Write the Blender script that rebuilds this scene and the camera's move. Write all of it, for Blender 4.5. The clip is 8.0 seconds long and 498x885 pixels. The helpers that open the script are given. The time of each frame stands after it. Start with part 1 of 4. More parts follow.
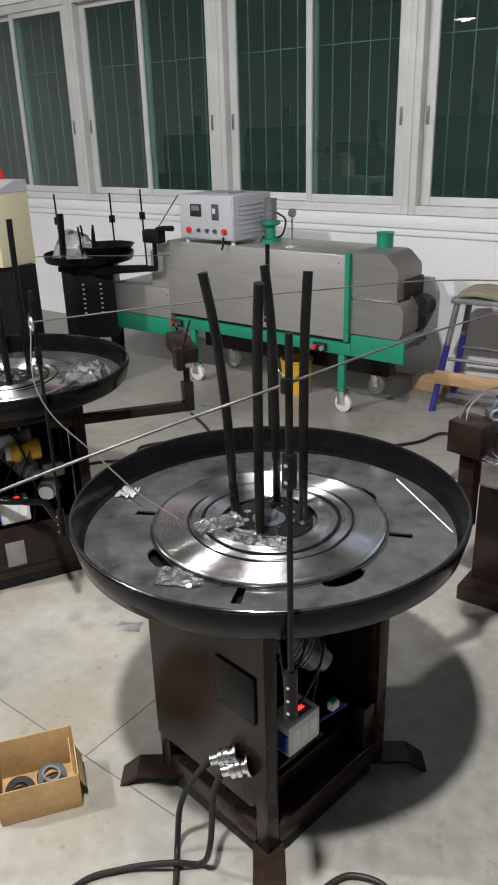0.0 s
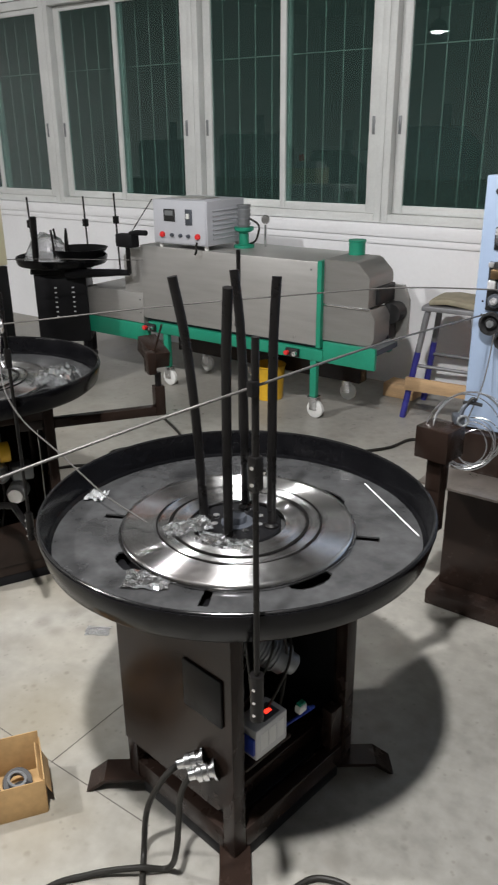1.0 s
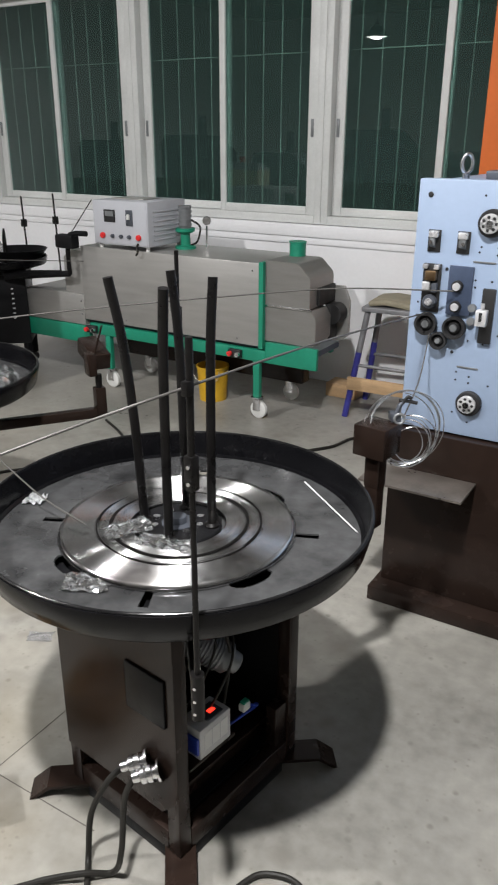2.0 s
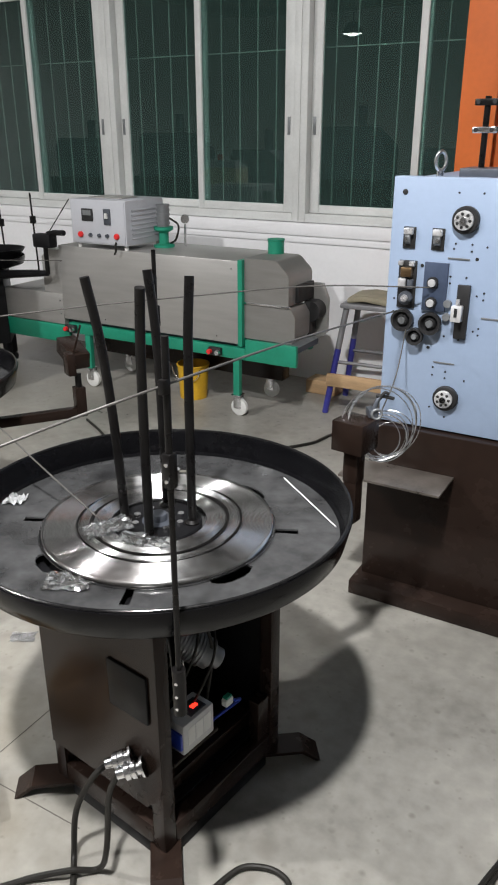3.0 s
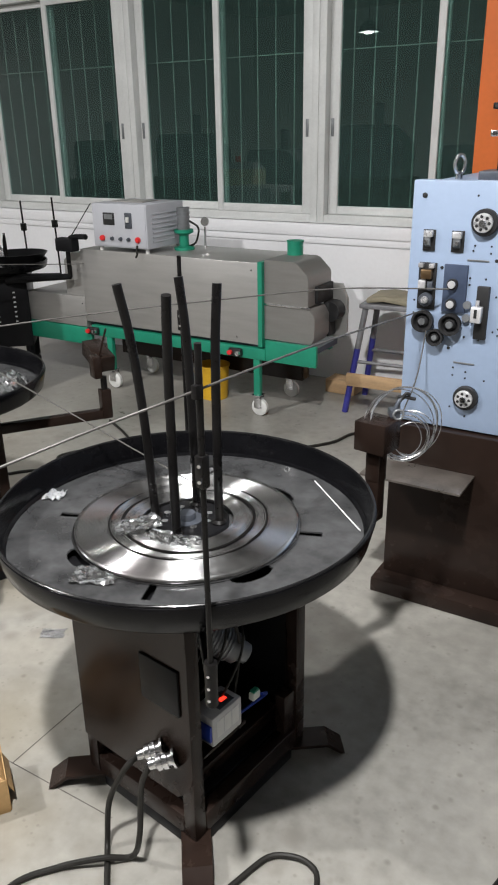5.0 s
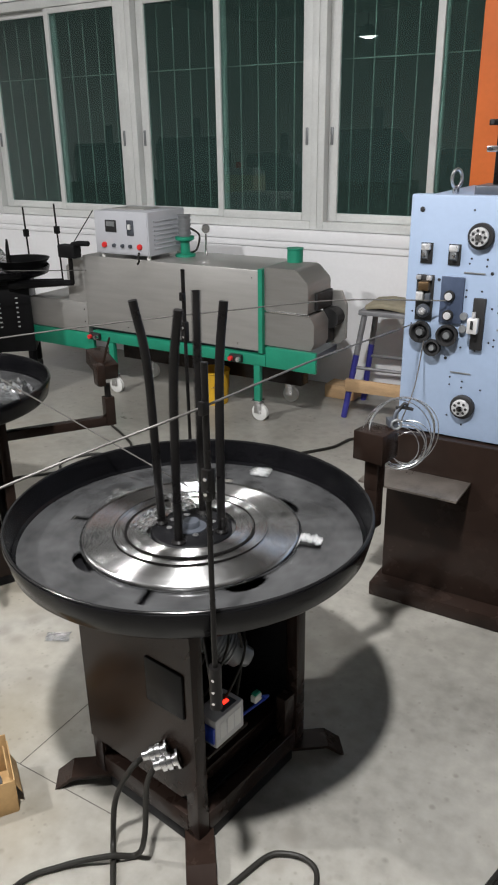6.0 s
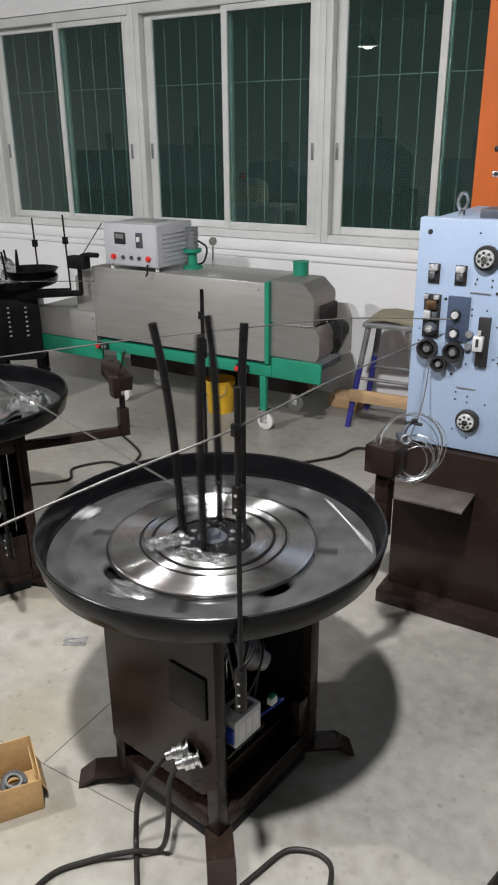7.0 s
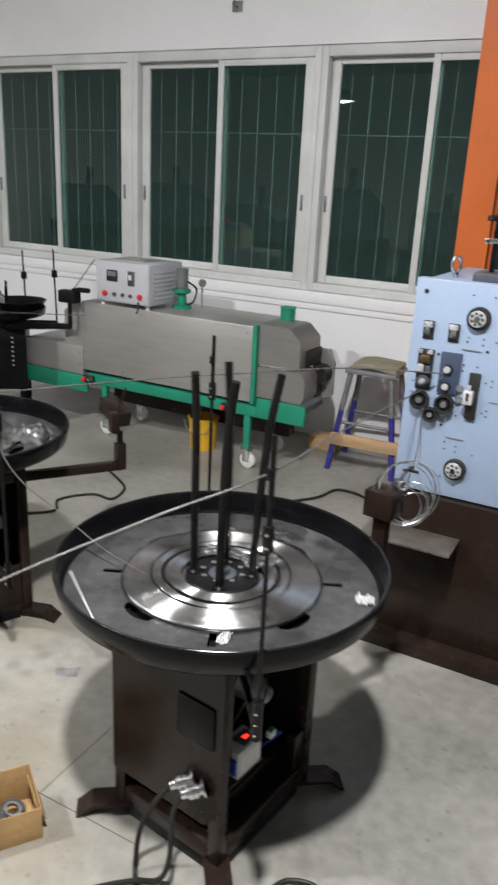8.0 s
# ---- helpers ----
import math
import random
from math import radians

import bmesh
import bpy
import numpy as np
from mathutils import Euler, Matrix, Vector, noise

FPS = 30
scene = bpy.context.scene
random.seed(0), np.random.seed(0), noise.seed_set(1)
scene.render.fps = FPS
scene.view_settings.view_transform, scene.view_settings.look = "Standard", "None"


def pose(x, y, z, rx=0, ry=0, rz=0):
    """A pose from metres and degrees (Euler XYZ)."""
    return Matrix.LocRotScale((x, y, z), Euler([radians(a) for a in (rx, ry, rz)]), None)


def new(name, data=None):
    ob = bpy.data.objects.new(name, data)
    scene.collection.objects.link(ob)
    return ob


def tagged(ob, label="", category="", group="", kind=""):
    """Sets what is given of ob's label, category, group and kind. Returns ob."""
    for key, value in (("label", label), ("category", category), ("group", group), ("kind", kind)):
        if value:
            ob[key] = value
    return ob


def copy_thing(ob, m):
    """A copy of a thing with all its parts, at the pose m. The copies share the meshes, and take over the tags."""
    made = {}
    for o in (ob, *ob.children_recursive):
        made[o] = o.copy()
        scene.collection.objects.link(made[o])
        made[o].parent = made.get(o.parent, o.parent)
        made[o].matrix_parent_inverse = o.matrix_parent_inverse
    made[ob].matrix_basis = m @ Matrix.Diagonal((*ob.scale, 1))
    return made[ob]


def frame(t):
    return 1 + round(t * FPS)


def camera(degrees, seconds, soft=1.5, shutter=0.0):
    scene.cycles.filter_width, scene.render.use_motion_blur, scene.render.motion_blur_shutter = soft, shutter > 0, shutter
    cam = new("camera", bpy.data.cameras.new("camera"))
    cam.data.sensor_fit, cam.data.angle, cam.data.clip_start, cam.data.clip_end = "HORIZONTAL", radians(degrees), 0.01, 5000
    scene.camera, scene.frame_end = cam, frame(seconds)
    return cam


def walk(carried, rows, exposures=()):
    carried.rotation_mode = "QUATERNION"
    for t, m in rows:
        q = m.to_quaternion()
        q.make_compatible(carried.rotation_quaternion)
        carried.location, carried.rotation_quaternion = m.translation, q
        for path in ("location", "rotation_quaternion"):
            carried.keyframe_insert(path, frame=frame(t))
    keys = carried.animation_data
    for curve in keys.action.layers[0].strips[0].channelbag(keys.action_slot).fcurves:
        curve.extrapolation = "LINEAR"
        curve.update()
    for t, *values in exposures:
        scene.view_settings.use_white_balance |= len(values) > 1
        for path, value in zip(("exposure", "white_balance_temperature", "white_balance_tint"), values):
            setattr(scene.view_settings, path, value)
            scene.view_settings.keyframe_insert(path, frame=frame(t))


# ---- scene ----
cam = camera(36.3, 8.0, soft=2.0, shutter=0.5)
METRES, EYE, TILT, LEAN, TURN = 0.445, 1.5, 0.0, 0.0, 38.0
ROWS = [
    (0.0, 0.0, 0.0, 0.0, -0.65, -22.51, 1.56),
    (0.5, 0.0079, -0.0032, -0.0036, -0.79, -22.3, 1.27),
    (1.0, 0.0244, -0.0191, -0.0041, -2.33, -22.1, 0.51),
    (1.5, 0.0394, -0.0269, -0.0037, -4.39, -22.05, -0.0),
    (2.0, 0.0627, -0.0409, -0.0043, -6.32, -22.01, -0.18),
    (3.5, 0.0704, -0.0918, 0.0151, -8.17, -22.24, 0.22),
    (4.0, 0.0561, -0.1127, 0.0267, -8.48, -22.3, 0.33),
    (4.5, 0.0351, -0.1395, 0.0428, -7.3, -22.26, 0.75),
    (5.0, 0.0242, -0.1646, 0.0569, -6.75, -22.27, 0.9),
    (6.5, -0.0531, -0.3282, 0.2063, -6.83, -22.11, 0.75),
    (7.0, -0.1435, -0.4029, 0.2736, -6.96, -21.85, 0.46),
    (7.5, -0.2094, -0.4768, 0.3472, -10.05, -21.14, -3.5),
    (8.0, -0.4685, -0.5579, 0.3819, -8.98, -19.13, -2.72),
]
walk(cam, [(t, pose(0, 0, EYE, TILT, LEAN, TURN) @ pose(METRES * x, METRES * y, METRES * z, 90 + pitch, roll, yaw)) for t, x, y, z, yaw, pitch, roll in ROWS])

# ---- light ----
world = bpy.data.worlds.new("night")
world.use_nodes = True
world.node_tree.nodes["Background"].inputs[0].default_value = (0.02, 0.03, 0.045, 1)
world.node_tree.nodes["Background"].inputs[1].default_value = 0.12
scene.world = world
scene.view_settings.exposure = 0.0


def ceiling_lamp(x, y, z, watts, size=0.18):
    """The light of a round high-bay lamp, just below its lens; the shade above it is built further down."""
    data = bpy.data.lights.new("lamp_light", "AREA")
    data.shape, data.size, data.energy, data.color = "DISK", size, watts, (0.997, 0.986, 0.978)
    ob = new("lamp_light", data)
    ob.matrix_world = pose(x, y, z)
    return ob


# First three follow shadows and a reflection; last two are added fill lights.
LAMPS = [(-0.30, -0.10, 4.0, 256), (-3.82, -1.05, 4.0, 234), (-6.3, -5.9, 3.2, 80), (2.5, -6.5, 4.0, 45), (-9.5, -0.8, 4.0, 100)]
for lx, ly, lz, lw in LAMPS:
    ceiling_lamp(lx, ly, lz - 0.02, lw)


# ---- materials ----
def material(name, color, rough=0.5, metal=0.0, vary=0.15, scale=6.0, fine=60.0, bump=0.0, bump_scale=80.0, spread=0.12, coat=0.0, stretch=(1, 1, 1), spec=0.5):
    """A principled surface with stains at one scale, grain at another, and fine relief."""
    m = bpy.data.materials.new(name)
    m.use_nodes = True
    nt = m.node_tree
    bsdf = nt.nodes["Principled BSDF"]
    bsdf.inputs["Metallic"].default_value = metal
    bsdf.inputs["Coat Weight"].default_value = coat
    bsdf.inputs["Specular IOR Level"].default_value = spec
    tc = nt.nodes.new("ShaderNodeTexCoord")
    mp = nt.nodes.new("ShaderNodeMapping")
    mp.inputs["Scale"].default_value = stretch
    nt.links.new(tc.outputs["Object"], mp.inputs["Vector"])

    def noise_node(s, detail):
        n = nt.nodes.new("ShaderNodeTexNoise")
        n.inputs["Scale"].default_value, n.inputs["Detail"].default_value = s, detail
        nt.links.new(mp.outputs["Vector"], n.inputs["Vector"])
        return n
    big, small = noise_node(scale, 5), noise_node(fine, 3)
    add = nt.nodes.new("ShaderNodeMath")
    add.operation = "ADD"
    half = nt.nodes.new("ShaderNodeMath")
    half.operation = "MULTIPLY"
    half.inputs[1].default_value = 0.4
    nt.links.new(small.outputs["Fac"], half.inputs[0])
    nt.links.new(big.outputs["Fac"], add.inputs[0])
    nt.links.new(half.outputs[0], add.inputs[1])
    ramp = nt.nodes.new("ShaderNodeValToRGB")
    lo = [max(0.0, c * (1 - vary)) for c in color]
    hi = [min(1.0, c * (1 + vary)) for c in color]
    ramp.color_ramp.elements[0].position, ramp.color_ramp.elements[1].position = 0.45, 0.95
    ramp.color_ramp.elements[0].color, ramp.color_ramp.elements[1].color = (*lo, 1), (*hi, 1)
    nt.links.new(add.outputs[0], ramp.inputs[0])
    nt.links.new(ramp.outputs[0], bsdf.inputs["Base Color"])
    rr = nt.nodes.new("ShaderNodeMapRange")
    rr.inputs["From Min"].default_value, rr.inputs["From Max"].default_value = 0.4, 1.0
    rr.inputs["To Min"].default_value, rr.inputs["To Max"].default_value = max(0.02, rough - spread), min(1.0, rough + spread)
    nt.links.new(add.outputs[0], rr.inputs["Value"])
    nt.links.new(rr.outputs[0], bsdf.inputs["Roughness"])
    if bump:
        b = nt.nodes.new("ShaderNodeBump")
        b.inputs["Strength"].default_value, b.inputs["Distance"].default_value = bump, 0.002
        bn = noise_node(bump_scale, 4)
        nt.links.new(bn.outputs["Fac"], b.inputs["Height"])
        nt.links.new(b.outputs["Normal"], bsdf.inputs["Normal"])
    return m


def glow(name, color, strength):
    m = bpy.data.materials.new(name)
    m.use_nodes = True
    b = m.node_tree.nodes["Principled BSDF"]
    b.inputs["Base Color"].default_value = (*color, 1)
    b.inputs["Emission Color"].default_value = (*color, 1)
    b.inputs["Emission Strength"].default_value = strength
    return m


def clear(name, color, rough, ior=1.5, haze=0.0):
    m = bpy.data.materials.new(name)
    m.use_nodes = True
    nt = m.node_tree
    b = nt.nodes["Principled BSDF"]
    b.inputs["Base Color"].default_value = (*color, 1)
    b.inputs["Roughness"].default_value = rough
    b.inputs["IOR"].default_value = ior
    b.inputs["Transmission Weight"].default_value = 1.0 - haze
    return m


CONCRETE = material("concrete_floor", (0.266, 0.256, 0.231), 0.42, 0, 0.4, 1.3, 22, 0.25, 60, 0.2)


def add_specks(m, color, scale, size, strength):
    """Small dark specks and smudges over a material's colour."""
    nt = m.node_tree
    bsdf = nt.nodes["Principled BSDF"]
    src = bsdf.inputs["Base Color"].links[0].from_socket
    tc = nt.nodes.new("ShaderNodeTexCoord")
    vo = nt.nodes.new("ShaderNodeTexVoronoi")
    vo.inputs["Scale"].default_value = scale
    no = nt.nodes.new("ShaderNodeTexNoise")
    no.inputs["Scale"].default_value, no.inputs["Detail"].default_value = scale * 0.22, 4
    nt.links.new(tc.outputs["Object"], vo.inputs["Vector"])
    nt.links.new(tc.outputs["Object"], no.inputs["Vector"])
    rng = nt.nodes.new("ShaderNodeMapRange")
    rng.inputs["From Min"].default_value, rng.inputs["From Max"].default_value = size * 0.4, size
    rng.inputs["To Min"].default_value, rng.inputs["To Max"].default_value = strength, 0.0
    nt.links.new(vo.outputs["Distance"], rng.inputs["Value"])
    gate = nt.nodes.new("ShaderNodeMapRange")
    gate.inputs["From Min"].default_value, gate.inputs["From Max"].default_value = 0.52, 0.62
    nt.links.new(no.outputs["Fac"], gate.inputs["Value"])
    mul = nt.nodes.new("ShaderNodeMath")
    mul.operation = "MULTIPLY"
    nt.links.new(rng.outputs[0], mul.inputs[0])
    nt.links.new(gate.outputs[0], mul.inputs[1])
    mix = nt.nodes.new("ShaderNodeMix")
    mix.data_type = "RGBA"
    nt.links.new(mul.outputs[0], mix.inputs["Factor"])
    nt.links.new(src, mix.inputs["A"])
    mix.inputs["B"].default_value = (*color, 1)
    nt.links.new(mix.outputs["Result"], bsdf.inputs["Base Color"])


add_specks(CONCRETE, (0.10, 0.09, 0.078), 26, 0.3, 0.5)
add_specks(CONCRETE, (0.15, 0.135, 0.115), 11, 0.45, 0.4)
add_specks(CONCRETE, (0.17, 0.155, 0.13), 6, 0.5, 0.45)
add_specks(CONCRETE, (0.25, 0.215, 0.15), 2.2, 0.6, 0.55)
add_specks(CONCRETE, (0.17, 0.145, 0.10), 1.1, 0.75, 0.45)
add_specks(CONCRETE, (0.10, 0.09, 0.075), 48, 0.28, 0.3)
WHITE_WALL = material("white_wall_paint", (0.87, 0.87, 0.89), 0.75, 0, 0.05, 2.0, 40, 0.15, 50)
# Unseen ceiling, kept darker than the walls so shadows get less bounce.
CEIL = material("low_bounce_ceiling", (0.34, 0.34, 0.34), 0.8, 0, 0.05, 2.0, 40)
ALUM = material("machined_aluminium", (0.75, 0.75, 0.76), 0.35, 0.5, 0.1, 12, 90)
SHELF = material("bare_rusty_steel", (0.20, 0.175, 0.155), 0.35, 0.6, 0.3, 12, 90)
ALU = material("window_aluminium", (0.67, 0.68, 0.67), 0.45, 0.0, 0.1, 4, 70, 0.05, 90)
BAR = material("galvanised_bar", (0.34, 0.36, 0.34), 0.5, 0.2, 0.15, 8, 60)
# The haze is a diffuse green veil standing in for the mirrored hall.
GLASS = clear("green_window_glass", (0.19, 0.322, 0.285), 0.0, ior=1.68, haze=0.09)
BLACK = material("black_powder_coat", (0.0075, 0.0075, 0.0085), 0.42, 0, 0.4, 9, 90, 0.15, 160, spec=0.15)
RIMBLACK = material("glossy_black_rim", (0.004, 0.004, 0.0048), 0.2, 0, 0.3, 6, 60, 0.04, 60, 0.08, spec=0.15)
# Glossier than the rim: the bead is added to catch a highlight line.
BEAD = material("glossy_lip_bead", (0.010, 0.010, 0.0105), 0.2, 0.0, 0.4, 9, 60, spec=0.3)
TRAYBLACK = material("worn_dark_tray", (0.066, 0.067, 0.069), 0.2, 0.2, 0.5, 7, 40, 0.04, 60, 0.12)
add_specks(TRAYBLACK, (0.012, 0.012, 0.013), 9, 0.5, 0.75)
BROWN = material("brown_black_paint", (0.019, 0.0118, 0.0092), 0.25, 0, 0.3, 3, 25, 0.02, 30, 0.07, spec=0.2)
RODMAT = material("black_rod", (0.006, 0.0055, 0.0055), 0.32, 0.0, 0.35, 14, 90, 0.1, 120, spec=0.22)
WIREST = material("drawn_steel_wire", (0.11, 0.106, 0.10), 0.5, 0.3, 0.2, 12, 90)
JOINT = material("joint_dust", (0.10, 0.09, 0.08), 0.8, 0, 0.3, 20, 90)
STEEL = material("polished_steel", (0.72, 0.72, 0.73), 0.22, 1.0, 0.1, 10, 90)
COILST = material("steel_strip_coil", (0.55, 0.55, 0.55), 0.2, 1.0, 0.14, 5, 60, spread=0.1)
add_specks(COILST, (0.22, 0.15, 0.13), 4, 0.5, 0.5)
add_specks(COILST, (0.10, 0.10, 0.105), 17, 0.4, 0.5)
STAINLESS = material("brushed_stainless", (0.44, 0.43, 0.415), 0.42, 0.6, 0.08, 4, 50, 0.06, 70, 0.06, stretch=(1, 1, 8))
# STAINLESS in a darker tone, for the exit hood and end box.
DARKSTAINLESS = material("darker_stainless", (0.27, 0.262, 0.25), 0.45, 0.55, 0.1, 4, 50, 0.06, 70, 0.06, stretch=(1, 1, 8))
GREEN = material("green_paint", (0.012, 0.24, 0.145), 0.42, 0, 0.15, 6, 60, 0.08, 80)
GREYBOX = material("grey_instrument_paint", (0.48, 0.49, 0.53), 0.42, 0, 0.05, 5, 60)
BLUE = material("pale_blue_enamel", (0.295, 0.375, 0.515), 0.36, 0, 0.06, 3, 50, 0.04, 60)
DARKGREY = material("dark_grey_steel", (0.09, 0.10, 0.12), 0.4, 0.4, 0.2, 10, 60)
ORANGE = material("orange_column_paint", (0.68, 0.155, 0.03), 0.5, 0, 0.1, 3, 40, 0.1, 50)
RUBBER = material("black_rubber", (0.015, 0.015, 0.016), 0.55, 0, 0.3, 12, 80)
CABLE = material("cable_sheath", (0.016, 0.015, 0.013), 0.5, 0, 0.3, 12, 80, spec=0.25)
CARD = material("corrugated_card", (0.38, 0.24, 0.105), 0.8, 0, 0.3, 7, 60, 0.2, 70)
WOOD = material("pale_timber", (0.47, 0.31, 0.17), 0.7, 0, 0.25, 5, 50, 0.25, 60, stretch=(1, 6, 6))
PURPLE = material("blue_violet_paint", (0.035, 0.035, 0.24), 0.45, 0, 0.2, 9, 60)
STOOLTOP = material("worn_stool_seat", (0.27, 0.24, 0.17), 0.75, 0, 0.25, 9, 60, 0.2, 60)
STOOLMET = material("worn_grey_steel", (0.22, 0.22, 0.23), 0.5, 0.4, 0.3, 9, 60)
YELLOW = material("yellow_paint", (0.62, 0.36, 0.02), 0.45, 0, 0.15, 7, 60)
CREAM = material("cream_enamel", (0.62, 0.58, 0.40), 0.45, 0, 0.06, 4, 50)
REDP = material("red_plastic", (0.7, 0.03, 0.03), 0.35, 0, 0.1, 8, 60)
WHITEP = material("white_plastic", (0.7, 0.7, 0.68), 0.4, 0, 0.08, 8, 60)
BLUEP = material("blue_plastic", (0.02, 0.05, 0.35), 0.4, 0, 0.1, 8, 60)
LABELP = material("grey_label", (0.55, 0.55, 0.55), 0.5, 0, 0.08, 20, 90)
NAVY = material("dark_blue_steel", (0.055, 0.075, 0.125), 0.35, 0.3, 0.2, 10, 60)
WORNCHROME = material("worn_chrome", (0.60, 0.60, 0.61), 0.3, 0.45, 0.35, 25, 90, 0.2, 60)
BRASS = material("brass", (0.20, 0.13, 0.07), 0.35, 0.9, 0.2, 12, 60)
MOTORGREY = material("cast_grey_motor", (0.22, 0.23, 0.24), 0.4, 0.4, 0.2, 12, 60)
FILM = clear("clear_plastic_film", (0.93, 0.94, 0.95), 0.12, 1.45, haze=0.035)
HAZEFILM = clear("hazy_plastic_film", (0.9, 0.9, 0.91), 0.2, 1.15, haze=0.12)
MILKY = material("milky_plastic_film", (0.75, 0.76, 0.77), 0.3, 0, 0.2, 20, 90, 0.5, 60)
LED = glow("red_led", (1.0, 0.03, 0.015), 2.6)
LAMPGLOW = glow("lamp_lens", (1.0, 0.97, 0.92), 12.0)


# ---- shapes ----
def link(name, bm, mat, parent=None, label="", smooth=35):
    me = bpy.data.meshes.new(name)
    bm.normal_update()
    bm.to_mesh(me)
    bm.free()
    me.materials.append(mat)
    me.shade_smooth()
    me.set_sharp_from_angle(angle=radians(smooth))
    ob = new(name, me)
    if parent is not None:
        ob.parent = parent
    if label:
        ob["label"] = label
    return ob


def part(name, bm, mat, parent, label=""):
    return link(name, bm, mat, parent, label)


def thing(name, label, category, m=None, group="", kind=""):
    ob = new(name)
    ob.empty_display_size = 0.1
    if m is not None:
        ob.matrix_basis = m
    return tagged(ob, label, category, group, kind)


def box(x0, x1, y0, y1, z0, z1, bevel=0.0, bm=None, m=None):
    bm = bm or bmesh.new()
    r = bmesh.ops.create_cube(bm, size=1.0)
    vs = r["verts"]
    for v in vs:
        v.co = Vector(((x0 + x1) / 2 + v.co.x * (x1 - x0), (y0 + y1) / 2 + v.co.y * (y1 - y0), (z0 + z1) / 2 + v.co.z * (z1 - z0)))
    if m is not None:
        bmesh.ops.transform(bm, matrix=m, verts=vs)
    if bevel:
        es = {e for v in vs for e in v.link_edges}
        bmesh.ops.bevel(bm, geom=list(es), offset=bevel, segments=2, affect="EDGES", profile=0.5)
    return bm


def tube(pts, r, bm=None, seg=12, closed=False, r1=None):
    """A round bar swept along points, with flat ends; r1: the radius at its far end."""
    bm = bm or bmesh.new()
    pts = [Vector(p) for p in pts]
    n = len(pts)
    rings, up = [], None
    for i, p in enumerate(pts):
        a = pts[(i - 1) % n] if (i or closed) else p
        b = pts[(i + 1) % n] if (i < n - 1 or closed) else p
        d = (b - a).normalized()
        if up is None:
            up = d.orthogonal().normalized()
        up = (up - d * up.dot(d)).normalized()
        side = d.cross(up)
        rad = r if r1 is None else r + (r1 - r) * i / (n - 1)
        rings.append([bm.verts.new(p + rad * (math.cos(2 * math.pi * k / seg) * up + math.sin(2 * math.pi * k / seg) * side)) for k in range(seg)])
    for i in range(n if closed else n - 1):
        A, B = rings[i], rings[(i + 1) % n]
        for k in range(seg):
            bm.faces.new((A[k], A[(k + 1) % seg], B[(k + 1) % seg], B[k]))
    if not closed:
        bm.faces.new(rings[0][::-1])
        bm.faces.new(rings[-1])
    return bm


def cyl(p0, p1, r, bm=None, seg=24, r1=None):
    return tube([p0, p1], r, bm, seg, r1=r1)


def lathe(profile, seg=48, bm=None, m=None, closed=False):
    """Turns (radius, height) pairs round z."""
    bm = bm or bmesh.new()
    m = m or Matrix()
    rings = []
    for r, z in profile:
        if r < 1e-6:
            rings.append([bm.verts.new(m @ Vector((0, 0, z)))])
        else:
            rings.append([bm.verts.new(m @ Vector((r * math.cos(2 * math.pi * k / seg), r * math.sin(2 * math.pi * k / seg), z))) for k in range(seg)])
    pairs = list(zip(rings, rings[1:])) + ([(rings[-1], rings[0])] if closed else [])
    for A, B in pairs:
        for k in range(seg):
            j = (k + 1) % seg
            if len(A) == 1 and len(B) == 1:
                continue
            if len(A) == 1:
                bm.faces.new((A[0], B[j], B[k]))
            elif len(B) == 1:
                bm.faces.new((A[k], A[j], B[0]))
            else:
                bm.faces.new((A[k], A[j], B[j], B[k]))
    bmesh.ops.recalc_face_normals(bm, faces=bm.faces)
    return bm


def prism(outline, y0, y1, bm=None, axis="y"):
    """Extrudes an outline of (u, z) pairs along y (or, axis x, of (y, z) pairs along x; axis z, of (x, y) pairs)."""
    bm = bm or bmesh.new()

    def at(u, w, s):
        return Vector((u, s, w)) if axis == "y" else (Vector((s, u, w)) if axis == "x" else Vector((u, w, s)))
    A = [bm.verts.new(at(u, w, y0)) for u, w in outline]
    B = [bm.verts.new(at(u, w, y1)) for u, w in outline]
    n = len(outline)
    fs = [bm.faces.new(A), bm.faces.new(B[::-1])]
    for i in range(n):
        fs.append(bm.faces.new((A[i], B[i], B[(i + 1) % n], A[(i + 1) % n])))
    bmesh.ops.recalc_face_normals(bm, faces=fs)
    return bm


def smooth_path(pts, steps=8):
    """Points of a soft line through the given ones."""
    P = [Vector(p) for p in pts]
    P = [2 * P[0] - P[1]] + P + [2 * P[-1] - P[-2]]
    out = []
    for i in range(1, len(P) - 2):
        for s in range(steps):
            t = s / steps
            a, b, c, d = P[i - 1], P[i], P[i + 1], P[i + 2]
            out.append(0.5 * (2 * b + (c - a) * t + (2 * a - 5 * b + 4 * c - d) * t * t + (3 * b - a - 3 * c + d) * t ** 3))
    out.append(P[-2])
    return out


# ---- the hall ----
WALL_Y = 4.35
X0, X1, Y0, ZC = -13.0, 7.0, -13.0, 4.6
WIN_Z0, WIN_Z1 = 0.99, 2.455
PITCH = 1.435
WIN_X = [-2.14 + PITCH * k for k in range(-5, 5)]      # mullions between the pairs of sashes
WX0, WX1 = WIN_X[0], WIN_X[-1]

